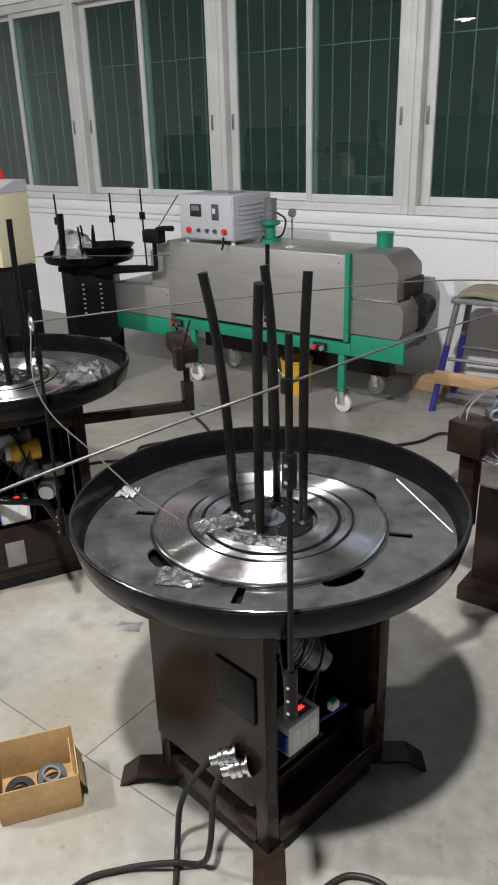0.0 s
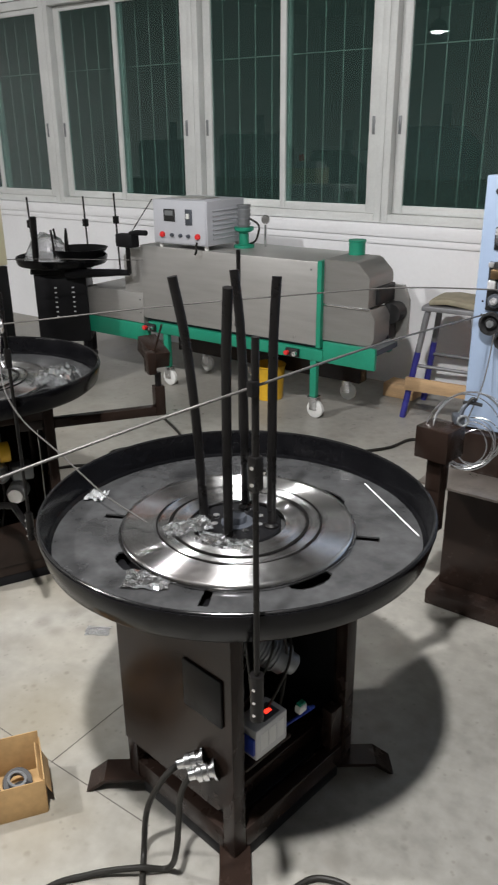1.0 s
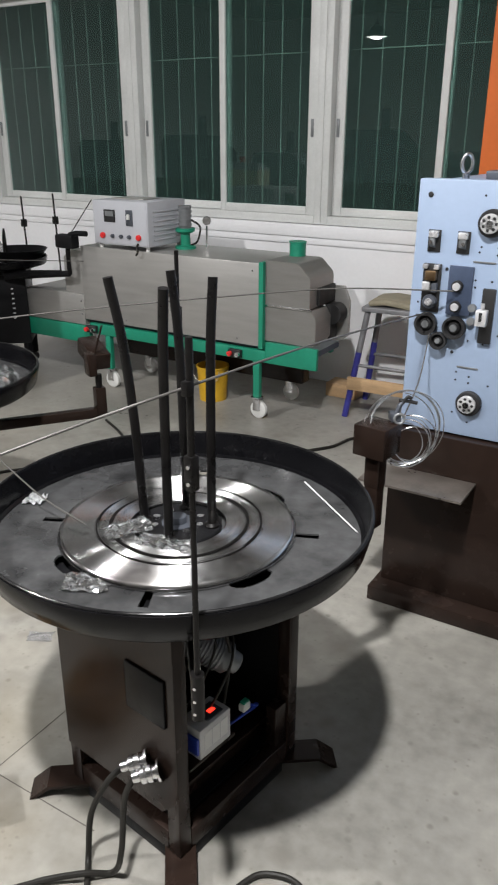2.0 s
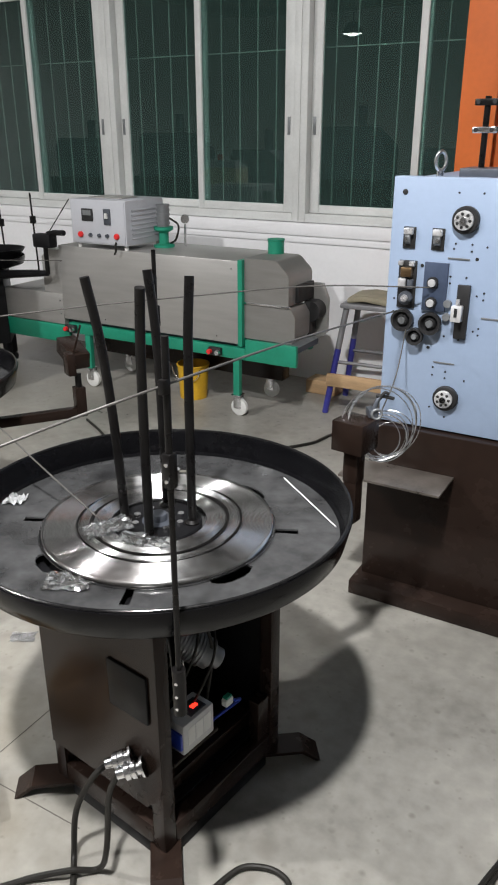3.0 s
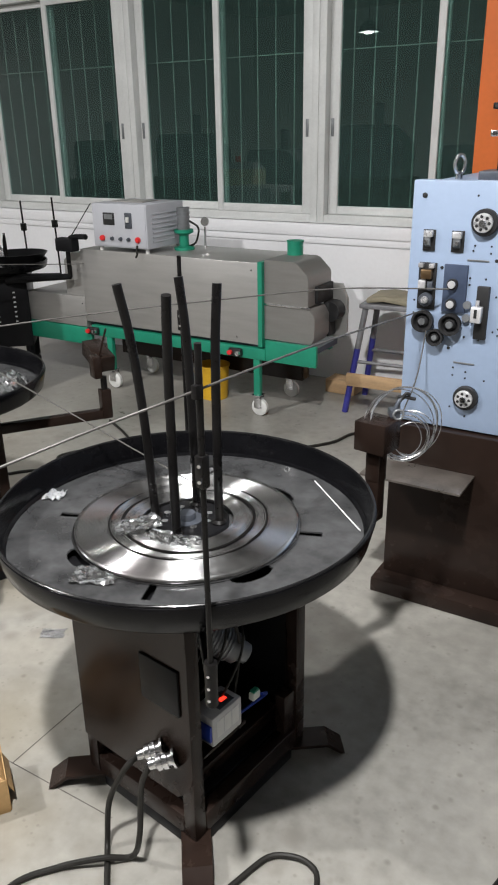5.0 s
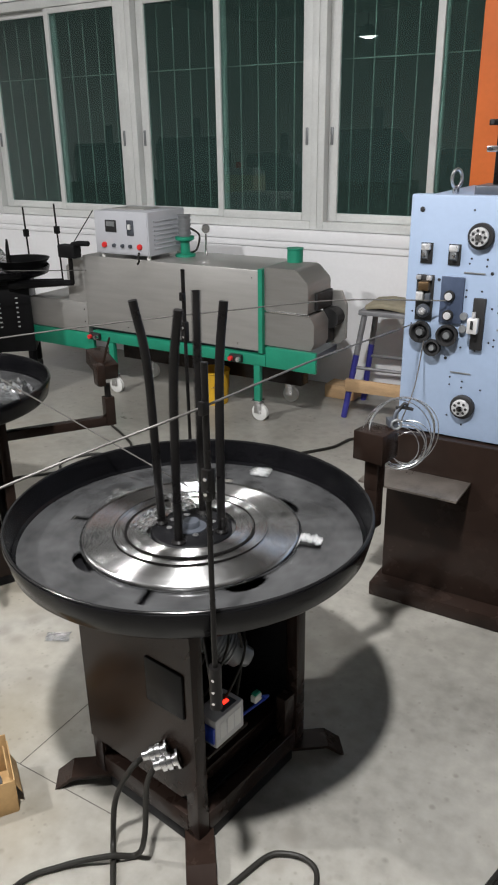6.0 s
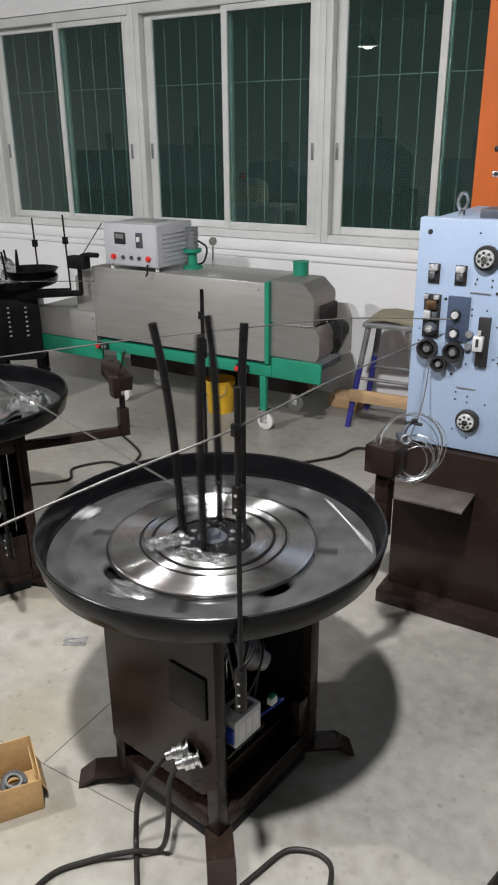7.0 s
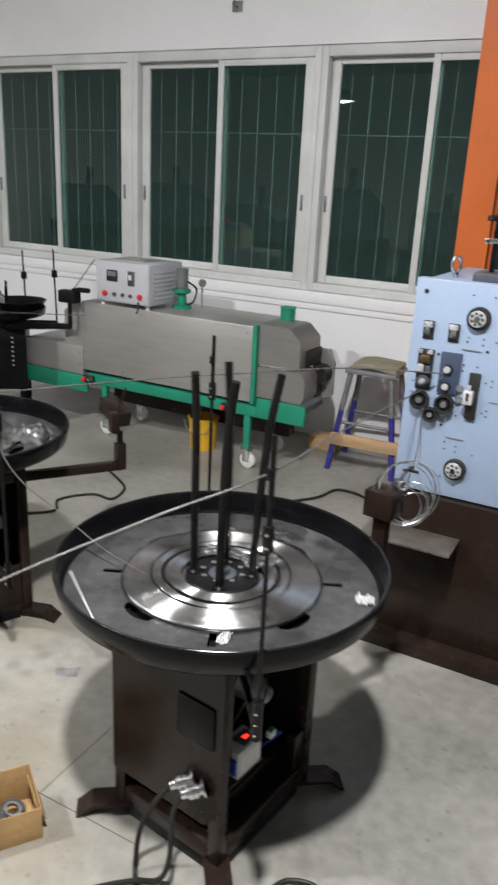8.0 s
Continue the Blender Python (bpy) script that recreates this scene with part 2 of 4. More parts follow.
floor = tagged(link("floor", box(X0, X1, Y0, WALL_Y + 0.24, -0.1, 0.0), CONCRETE), "worn pale grey concrete workshop floor with stains", "floor", kind="structure")
ceiling = tagged(link("ceiling", box(X0, X1, Y0, WALL_Y + 0.24, ZC, ZC + 0.1), CEIL), "plain grey workshop ceiling out of view, toned down to limit bounced light", "ceiling", kind="structure")
wall_n = bmesh.new()
box(X0, X1, WALL_Y, WALL_Y + 0.24, 0, WIN_Z0 - 0.004, bm=wall_n)
box(X0, X1, WALL_Y, WALL_Y + 0.24, WIN_Z1 + 0.004, ZC, bm=wall_n)
box(X0, WX0, WALL_Y, WALL_Y + 0.24, WIN_Z0 - 0.004, WIN_Z1 + 0.004, bm=wall_n)
box(WX1, X1, WALL_Y, WALL_Y + 0.24, WIN_Z0 - 0.004, WIN_Z1 + 0.004, bm=wall_n)
tagged(link("wall_north", wall_n, WHITE_WALL), "white painted workshop wall below a long window band", "wall", kind="structure")
tagged(link("wall_south", box(X0, X1, Y0 - 0.2, Y0, 0, ZC), WHITE_WALL), "plain white workshop wall", "wall", kind="structure")
tagged(link("wall_west", box(X0 - 0.2, X0, Y0, WALL_Y + 0.24, 0, ZC), WHITE_WALL), "plain white workshop wall", "wall", kind="structure")
tagged(link("wall_east", box(X1, X1 + 0.2, Y0, WALL_Y + 0.24, 0, ZC), WHITE_WALL), "plain white workshop wall", "wall", kind="structure")
sill = bmesh.new()
box(X0, X1, WALL_Y - 0.010, WALL_Y - 0.001, 0.868, 0.912, 0.004, sill)
box(X0, X1, WALL_Y - 0.020, WALL_Y - 0.001, 0.912, 0.985, 0.004, sill)
tagged(link("window_sill_trim", sill, WHITE_WALL), "white stepped plaster ledge under the windows", "window sill", kind="structure")


def window(i, xa, xb):
    """A pair of sliding sashes in an aluminium frame, with bars outside."""
    w = thing("window_%d" % i, "grey aluminium sliding window with dark green glass at night", "window", pose(xa, WALL_Y, WIN_Z0), kind="structure")
    W, H = xb - xa, WIN_Z1 - WIN_Z0
    fr = bmesh.new()
    box(0.0, 0.045, 0.01, 0.11, 0, H, 0.003, fr)
    box(W - 0.045, W, 0.01, 0.11, 0, H, 0.003, fr)
    box(0.046, W - 0.046, 0.01, 0.11, 0, 0.05, 0.003, fr)
    box(0.046, W - 0.046, 0.01, 0.11, H - 0.06, H, 0.003, fr)
    part("window_frame", fr, ALU, w)
    half = W / 2
    for k in range(2):
        a, b = (0.047, half + 0.025) if k == 0 else (half - 0.025, W - 0.047)
        y = 0.066 if k == 0 else 0.022
        s = bmesh.new()
        st = 0.062
        sa, sb = (st, 0.042) if k == 0 else (0.042, st)
        box(a, a + sa, y, y + 0.032, 0.052, H - 0.062, 0.003, s)
        box(b - sb, b, y, y + 0.032, 0.052, H - 0.062, 0.003, s)
        box(a + sa + 0.001, b - sb - 0.001, y, y + 0.032, 0.052, 0.10, 0.003, s)
        box(a + sa + 0.001, b - sb - 0.001, y, y + 0.032, H - 0.098, H - 0.062, 0.003, s)
        sash = part("sash", s, ALU, w)
        pane = part("pane", box(a + sa - 0.004, b - sb + 0.004, y + 0.013, y + 0.018, 0.096, H - 0.094), GLASS, sash, "dark green tinted glass pane")
        pane.visible_shadow = False
        lx = a + 0.022 if k == 0 else b - 0.03
        part("latch", box(lx - 0.009, lx + 0.009, y - 0.006, y - 0.0005, 0.50, 0.60, 0.002), MOTORGREY, sash, "grey recessed latch")


for i in range(len(WIN_X) - 1):
    window(i + 1, WIN_X[i] + 0.001, WIN_X[i + 1] - 0.001)

grille = thing("window_grille", "galvanised steel security bars outside the windows", "window bars", pose(WX0, WALL_Y + 0.20, WIN_Z0), kind="structure")
n = int((WX1 - WX0) / 0.132)
bar_mesh = None
for k in range(n):
    x = 0.05 + k * 0.132
    if bar_mesh is None:
        ob = part("bar", cyl((0, 0, 0.0), (0, 0, WIN_Z1 - WIN_Z0), 0.0048, seg=8), BAR, grille)
        bar_mesh = ob.data
    else:
        ob = new("bar", bar_mesh)
        ob.parent = grille
    ob.location = (x, 0, 0)
for z in (0.97,):
    part("cross_bar", box(0.0, WX1 - WX0, -0.012, -0.006, z, z + 0.007), BAR, grille)

column = bmesh.new()
box(-1.10, -0.925, 4.02, 4.035, 0, ZC - 0.004, 0.002, column)
box(-1.10, -0.925, 4.205, 4.22, 0, ZC - 0.004, 0.002, column)
box(-1.02, -1.005, 4.036, 4.204, 0, ZC - 0.004, 0, column)
tagged(link("column", column, ORANGE), "orange painted steel column by the windows", "column", kind="structure")

# The same housing hangs over every light, added fill lights included.
for lx, ly, lz, lw in LAMPS:
    lamp = thing("ceiling_lamp", "round white high-bay lamp out of view, placed to light the hall", "lamp", pose(lx, ly, lz), "high-bay lamps")
    part("shade", lathe([(0.20, 0.0), (0.205, 0.0), (0.12, 0.16), (0.06, 0.2), (0.0, 0.2)], 32), DARKGREY, lamp)
    part("rod", cyl((0, 0, 0.2), (0, 0, ZC - lz), 0.008, seg=8), DARKGREY, lamp)
    part("lens", lathe([(0.0, 0.012), (0.19, 0.012), (0.19, 0.006), (0.0, 0.006)], 32), LAMPGLOW, lamp, "glowing white lens")

# floor joints
for jx0, jx1, jy0, jy1 in ((-3.0, -0.95, 0.9188, 0.9212), (-1.2912, -1.2888, 0.9215, 1.9)):
    tagged(link("floor_joint", box(jx0, jx1, jy0, jy1, 0.0, 0.0010), JOINT), "thin dark joint line in the concrete floor", "floor joint", kind="structure")


# ---- decoilers ----
SPIN = [(0.0, 0), (4.7, 0), (4.9, -1.2), (5.0, -4), (5.1, -8), (5.2, -12.5), (5.5, -33), (5.8, -69), (6.05, -111), (6.3, -166), (6.4, -189), (6.5, -212.4), (6.6, -240),
        (6.7, -268), (6.9, -328), (7.0, -364), (7.1, -399), (7.2, -429), (7.3, -452), (7.5, -484), (7.7, -506), (7.9, -528), (8.0, -538)]
RIM_Z = 0.765
D1 = Vector((-0.868, 1.174, 0))


POSTS = ((0.004, 0.028), (0.012, 0.022), (0.045, 0.013), (0.027, 0.016))      # how far each top leans outwards and sideways


def post_rows(out, aside, start=0.35):
    """The centre line of a tray post, from its foot upwards (x outwards): nearly straight, then bent near the top."""
    return [(0, 0, 0), (out * start * 0.4, aside * start * 0.3, 0.22), (out * start, aside * start, 0.40), (out, aside, 0.528)]


def tray_on(parent, z_rim=RIM_Z, tall=1.0):
    """A shallow round tray with a rolled rim, slots and holes, a hub and four posts; its own origin lies on the spin axis."""
    zf = -0.062
    n, bm = 288, bmesh.new()
    # floor plate with cut-outs: rings of faces, with those over slots and holes left out
    radii = [0.045, 0.10, 0.20] + [0.240 + 0.003 * k for k in range(23)] + [0.33, 0.37, 0.396]

    def cut(r, a):
        for k in range(4):
            s = 24.4 + 90 * k
            d = (a - s + 180) % 360 - 180
            if (max(0, abs(r - 0.278) - 0.022) / 0.008) ** 2 + (d / 1.9) ** 2 < 1:
                return True
            h = -20.6 + 90 * k
            d = (a - h + 180) % 360 - 180
            if ((r - 0.262) / 0.021) ** 2 + (d / 10.5) ** 2 < 1:
                return True
        return False
    rows = [[bm.verts.new((r * math.cos(2 * math.pi * k / n), r * math.sin(2 * math.pi * k / n), zf)) for k in range(n)] for r in radii]
    for i in range(len(radii) - 1):
        for k in range(n):
            if not cut((radii[i] + radii[i + 1]) / 2, 360 * (k + 0.5) / n):
                bm.faces.new((rows[i][k], rows[i + 1][k], rows[i + 1][(k + 1) % n], rows[i][(k + 1) % n]))
    for v in [v for v in bm.verts if not v.link_faces]:
        bm.verts.remove(v)
    ext = bmesh.ops.extrude_face_region(bm, geom=bm.faces[:], use_keep_orig=True)
    for v in ext["geom"]:
        if isinstance(v, bmesh.types.BMVert):
            v.co.z -= 0.004
    bmesh.ops.recalc_face_normals(bm, faces=bm.faces[:])
    rim = lathe([(0.397, zf - 0.004), (0.397, zf + 0.001), (0.404, zf + 0.006), (0.412, -0.008), (0.414, -0.002), (0.417, 0.0), (0.421, -0.002), (0.422, -0.008), (0.410, zf + 0.004), (0.402, zf - 0.004), (0.39, zf - 0.007), (0.38, zf - 0.007), (0.38, zf - 0.0045)], 96, closed=True)
    tray = part("tray", bm, TRAYBLACK, parent, "worn black round steel tray with slots and a raised rim")
    tray.location = (0, 0, z_rim)
    part("rim", rim, RIMBLACK, tray, "black rolled rim")
    part("rim_bead", lathe([(0.4165 + 0.0034 * math.cos(math.pi * k / 5), 0.0005 + 0.0034 * math.sin(math.pi * k / 5)) for k in range(10)], 96, closed=True), BEAD, tray, "glossy black bead along the rim")
    part("under_plate", lathe([(0.045, zf - 0.022), (0.325, zf - 0.022), (0.325, zf - 0.026), (0.045, zf - 0.026)], 48, closed=True), BLACK, tray)
    part("hub", lathe([(0.0, zf + 0.012), (0.092, zf + 0.012), (0.095, zf + 0.009), (0.095, zf + 0.001), (0.044, zf + 0.001), (0.044, zf - 0.09), (0.0, zf - 0.09)], 48), BLACK, tray)
    part("bearing", lathe([(0.0, zf + 0.03), (0.018, zf + 0.03), (0.02, zf + 0.026), (0.02, zf + 0.016), (0.036, zf + 0.015), (0.036, zf + 0.0125), (0.0, zf + 0.0125)], 24), DARKGREY, tray)
    for k, (out, aside) in enumerate(POSTS):
        a = radians(22 + 90 * k)
        rows_ = [Matrix.Rotation(a, 3, "Z") @ Vector((p[0] * tall, p[1] * tall, p[2] * tall)) + Vector((0.075 * math.cos(a), 0.075 * math.sin(a), zf + 0.013)) for p in post_rows(out, aside, 0.55 if k == 2 else 0.35)]
        b = tube(smooth_path(rows_, 5), 0.0100, seg=16)
        lathe([(0.0100, 0.0), (0.017, 0.0), (0.017, 0.003), (0.0100, 0.008)], 16, b, Matrix.Translation(rows_[0] - Vector((0, 0, 0.0005))))
        part("post", b, RODMAT, tray, "black steel post bent near its top")
    for k in range(8):
        a = radians(10 + 45 * k)
        part("bolt", lathe([(0.0, 0.007), (0.008, 0.007), (0.008, 0.0), (0.0, 0.0)], 6, m=Matrix.Translation((0.052 * math.cos(a), 0.052 * math.sin(a), zf + 0.0125))), STEEL, tray)
    return tray


def guide_rod_on(parent, x, y, z0=0.575, zc=1.005, z1=1.24, label="slim black guide rod with a clamp"):
    """The upright guide rod beside a tray, on a bracket."""
    g = part("guide_rod", cyl((x, y, z0), (x, y, zc + 0.05), 0.0050, seg=14), RODMAT, parent, label)
    cyl_up = tube([(x, y, zc + 0.05), (x + 0.001, y, z1)], 0.0058, seg=14)
    part("upper_rod", cyl_up, RODMAT, g)
    part("sleeve", cyl((x, y, z0), (x, y, z0 + 0.092), 0.0118, seg=20), RODMAT, g)
    part("clamp", box(x - 0.0088, x + 0.0088, y - 0.009, y + 0.009, zc, zc + 0.057, 0.003), RODMAT, g)
    for z in (z0 + 0.017, z0 + 0.043, z0 + 0.07, zc + 0.015, zc + 0.042):
        part("screw", cyl((x + 0.003, y - 0.0085, z), (x + 0.005, y - 0.0135, z), 0.0032, seg=8), STEEL, g)
    part("clip", box(x - 0.005, x + 0.007, y - 0.013, y + 0.003, z1 - 0.085, z1 - 0.062, 0.002), RODMAT, g)
    return g


def base_on(parent, sx=0.166, sy=0.190):
    """The welded base: corner posts, rails, closed sides, bent foot plates."""
    top = 0.64
    for x in (-sx, sx):
        for y in (-sy, sy):
            part("leg", box(x - 0.018, x + 0.018, y - 0.018, y + 0.018, 0.037, top, 0.003), BROWN, parent)
    for z0, z1, w in ((0.038, 0.092, 0.0175), (0.60, 0.638, 0.016)):
        for y in (-sy, sy):
            part("rail", box(-sx + 0.019, sx - 0.019, y - w, y + w, z0, z1, 0.003), BROWN, parent)
        for x in (-sx, sx):
            part("rail", box(x - w, x + w, -sy + 0.019, sy - 0.019, z0, z1, 0.003), BROWN, parent)
    # dark flat bars on the floor between the feet
    for y in (-sy, sy):
        part("ground_bar", box(-sx + 0.03, sx - 0.03, y - 0.014, y + 0.014, 0.001, 0.0375, 0.002), BLACK, parent)
    for x in (-sx, sx):
        part("ground_bar", box(x - 0.014, x + 0.014, -sy + 0.03, sy - 0.03, 0.001, 0.0375, 0.002), BLACK, parent)
    part("side_panel", prism([(-sx - 0.019, 0.145), (sx - 0.03, 0.145), (sx + 0.012, 0.19), (sx + 0.0185, 0.23), (sx + 0.0185, 0.638), (-sx - 0.019, 0.638)], -sy - 0.0205, -sy - 0.0185), BROWN, parent, "glossy dark brown sheet panel")
    part("side_panel", box(-sx - 0.0205, -sx - 0.0185, -sy + 0.001, sy - 0.001, 0.05, 0.61, 0.0006), BROWN, parent)
    part("side_panel", box(-sx + 0.019, sx - 0.019, sy + 0.0185, sy + 0.0205, 0.05, 0.61, 0.0006), BLACK, parent)
    part("top_plate", box(-sx - 0.017, sx + 0.017, -sy - 0.017, sy + 0.017, 0.641, 0.649, 0.001), BROWN, parent)
    part("floor_plate", box(-sx + 0.019, sx - 0.019, -sy + 0.019, sy - 0.019, 0.0925, 0.098), BLACK, parent)
    part("cross_rail", box(sx - 0.085, sx - 0.045, -sy + 0.02, sy - 0.02, 0.0985, 0.138, 0.003), BROWN, parent)
    part("back_rail", box(sx - 0.017, sx + 0.014, sy - 0.062, sy - 0.0195, 0.0985, 0.215, 0.003), BROWN, parent)
    for x, y, rz in ((sx, -sy, -45), (-sx, -sy, 180 + 45), (sx, sy, 45), (-sx, sy, 135)):
        f = prism([(-0.04, 0.028), (0.082, 0.028), (0.120, 0.001), (0.131, 0.001), (0.086, 0.0365), (-0.04, 0.0365)], -0.034, 0.034)
        bmesh.ops.transform(f, matrix=pose(x, y, 0, 0, 0, rz), verts=f.verts)
        part("foot", f, BROWN, parent, "bent steel foot plate")
    part("vent_cover", box(0.046, 0.162, -sy - 0.026, -sy - 0.021, 0.385, 0.503, 0.004), BLACK, parent, "black sheet cover plate")


def drive_on(parent, yellow=False):
    """Motor, gearbox and chain side seen through the open face."""
    gb = part("gearbox", box(-0.05, 0.01, -0.05, 0.05, 0.40, 0.52, 0.01), MOTORGREY, parent, "cast gearbox")
    if yellow:
        drum = part("brake_drum", lathe([(0.0, 0.0), (0.03, 0.0), (0.034, 0.006), (0.034, 0.03), (0.028, 0.034), (0.028, 0.062), (0.036, 0.066), (0.036, 0.10), (0.0, 0.104)], 28, m=pose(0.11, -0.045, 0.482, -90, 0, 0)), YELLOW, parent, "yellow painted brake drum")
        part("drum_cap", cyl((0.11, -0.0455, 0.482), (0.11, -0.062, 0.482), 0.026), WHITEP, drum, "white end cap")
        fan = part("small_motor", lathe([(0.0, 0.0), (0.032, 0.0), (0.036, 0.008), (0.036, 0.06), (0.028, 0.068), (0.026, 0.085), (0.0, 0.088)], 28, m=pose(0.075, 0.085, 0.325, 0, 90, -25)), ALUM, parent, "small pale grey motor")
        part("motor_mount", box(0.06, 0.12, 0.055, 0.13, 0.365, 0.42, 0.006), MOTORGREY, fan)
        part("front_plate", box(0.185, 0.191, -0.15, 0.165, 0.08, 0.24, 0.002), BROWN, parent, "dark brown front plate")
        part("rating_plate", box(0.1913, 0.193, -0.12, -0.055, 0.09, 0.185, 0.001), STOOLMET, parent, "dull grey plate")
    part("shaft", cyl((0, 0, 0.52), (0, 0, 0.63), 0.02), STEEL, gb)
    ax0, ax1 = Vector((0.03, -0.06, 0.485)), Vector((0.130, 0.016, 0.408))
    d = (ax1 - ax0)
    L, prof = d.length, [(0.0, 0.0), (0.028, 0.0), (0.038, 0.008)]
    for k in range(14):
        z = 0.01 + (L - 0.03) * k / 14
        prof += [(0.039, z), (0.039, z + 0.0045), (0.0345, z + 0.005), (0.0345, z + (L - 0.03) / 14 - 0.0005)]
    prof += [(0.036, L - 0.018), (0.036, L - 0.004), (0.031, L), (0.0, L)]
    m = lathe(prof, 28, m=Matrix.Translation(ax0) @ d.to_track_quat("Z", "Y").to_matrix().to_4x4())
    motor = part("motor", m, MOTORGREY, parent, "finned grey electric motor")
    u = d.normalized()
    part("motor_cap", lathe([(0.0, 0.026), (0.018, 0.026), (0.024, 0.022), (0.026, 0.0005), (0.0, 0.0005)], 24, m=Matrix.Translation(ax1) @ u.to_track_quat("Z", "Y").to_matrix().to_4x4()), MOTORGREY, motor)
    for k in range(3):
        a = ax0 + d * (0.15 + 0.3 * k) + Vector((0.0, 0.0, 0.045))
        part("motor_lead", tube(smooth_path([a, a + Vector((0.03, 0.02, 0.015)), a + Vector((0.06, -0.01, -0.03)), a + Vector((0.05, -0.05, -0.11)), a + Vector((0.0, -0.05, -0.2))]), 0.003, seg=8), CABLE, motor)
    part("terminal_box", box(0.05, 0.105, -0.075, -0.02, 0.505, 0.548, 0.004), MOTORGREY, motor)
    part("motor_wire", tube(smooth_path([(0.09, -0.045, 0.548), (0.13, -0.03, 0.55), (0.145, 0.0, 0.46), (0.12, 0.02, 0.33), (0.10, 0.0, 0.2), (0.02, 0, 0.11)]), 0.004), CABLE, motor)


def controller_on(parent, x, y, z):
    """The small speed controller with a red readout, set askew on the open side."""
    c = part("controller", box(x - 0.034, x + 0.030, y - 0.05, y + 0.05, z + 0.025, z + 0.105, 0.004), LABELP, parent, "grey speed controller with a red readout")
    part("top_panel", box(x - 0.018, x + 0.022, y - 0.016, y + 0.034, z + 0.1055, z + 0.108, 0.001), DARKGREY, c)
    part("readout", box(x - 0.002, x + 0.009, y + 0.004, y + 0.022, z + 0.1082, z + 0.1092), LED, c, "lit red digits")
    part("terminal_strip", box(x - 0.02, x + 0.028, y - 0.057, y - 0.0505, z + 0.042, z + 0.085, 0.001), BLUEP, c, "blue terminal strip")
    for k in range(3):
        part("label_plate", box(x + 0.0303, x + 0.0312, y - 0.036 + 0.026 * k, y - 0.014 + 0.026 * k, z + 0.045, z + 0.09), WHITEP, c)
    part("lead", tube(smooth_path([(x - 0.01, y - 0.053, z + 0.05), (x - 0.005, y - 0.072, z + 0.06), (x - 0.01, y - 0.066, z + 0.02), (x - 0.03, y - 0.03, z - 0.01)]), 0.0022, seg=8), WHITEP, c)


def arm_on(parent, points, tip):
    """The feeding arm: a horizontal square tube, then an upright with a turning head."""
    a = bmesh.new()
    p = [Vector(q) for q in points]
    d = (p[1] - p[0])
    m = Matrix.Translation(p[0]) @ d.to_track_quat("X", "Z").to_matrix().to_4x4()
    box(0, d.length, -0.017, 0.017, -0.017, 0.017, 0.002, a, m)
    arm = part("arm", a, BROWN, parent, "square brown steel arm")
    part("upright", box(p[1].x - 0.019, p[1].x + 0.019, p[1].y - 0.019, p[1].y + 0.019, p[1].z - 0.017, tip - 0.05, 0.002), BROWN, arm)
    part("pin", cyl((p[1].x, p[1].y, tip - 0.0495), (p[1].x, p[1].y, tip), 0.012), RODMAT, arm)
    return arm


TURN1 = -8.2
d1 = thing("decoiler", "dark brown wire decoiler with a spinning black tray", "decoiler", pose(D1.x, D1.y, 0, 0, 0, TURN1))
INV1 = pose(D1.x, D1.y, 0, 0, 0, TURN1).inverted()


def in1(x, y, z=0.0):
    return INV1 @ Vector((x, y, z))


base_on(d1)
drive_on(d1)
controller_on(d1, 0.140, -0.074, 0.216)
rl = part("relay", box(0.145, 0.162, 0.030, 0.056, 0.262, 0.282, 0.003), WHITEP, d1, "small white relay with green terminals")
part("terminal", box(0.147, 0.160, 0.033, 0.053, 0.2825, 0.288, 0.001), GREEN, rl)
part("loom", tube(smooth_path([(0.165, 0.055, 0.272), (0.15, 0.09, 0.24), (0.10, 0.06, 0.18), (0.05, 0.0, 0.12)]), 0.004), BLUEP, d1, "blue wire loom")
part("controller_shelf", box(0.06, 0.170, -0.155, -0.01, 0.232, 0.2405, 0.001), BROWN, d1)
tray1 = tray_on(d1)
tray1.rotation_euler = (0, 0, radians(-TURN1))
r1 = in1(-0.578, 0.834)
guide_rod_on(d1, r1.x, r1.y)
part("rod_bracket", tube([(r1.x, r1.y, 0.60), (r1.x * 0.6, r1.y * 0.6, 0.62), (0.12, -0.14, 0.625)], 0.009), RODMAT, d1)
e1 = in1(-0.628, 1.70)
arm_on(d1, [(0.05, 0.1, 0.655 - 0.10), (e1.x, e1.y, 0.555)], 0.745)
b1 = in1(-1.18, 1.61)
guide_rod_on(d1, b1.x, b1.y, 0.575, 1.02, 1.222, "slim black guide rod behind the tray")
part("rod_bracket", tube([(b1.x, b1.y, 0.62), (b1.x * 0.7, b1.y * 0.7, 0.60), (-0.12, 0.19, 0.58)], 0.011), RODMAT, d1)
head = bmesh.new()
box(e1.x - 0.045, e1.x + 0.045, e1.y - 0.045, e1.y + 0.04, 0.746, 0.828, 0.003, head)
box(e1.x - 0.021, e1.x + 0.021, e1.y - 0.021, e1.y + 0.021, 0.655, 0.7455, 0.003, head)
part("arm_head", head, BROWN, d1, "square dark brown turning head")
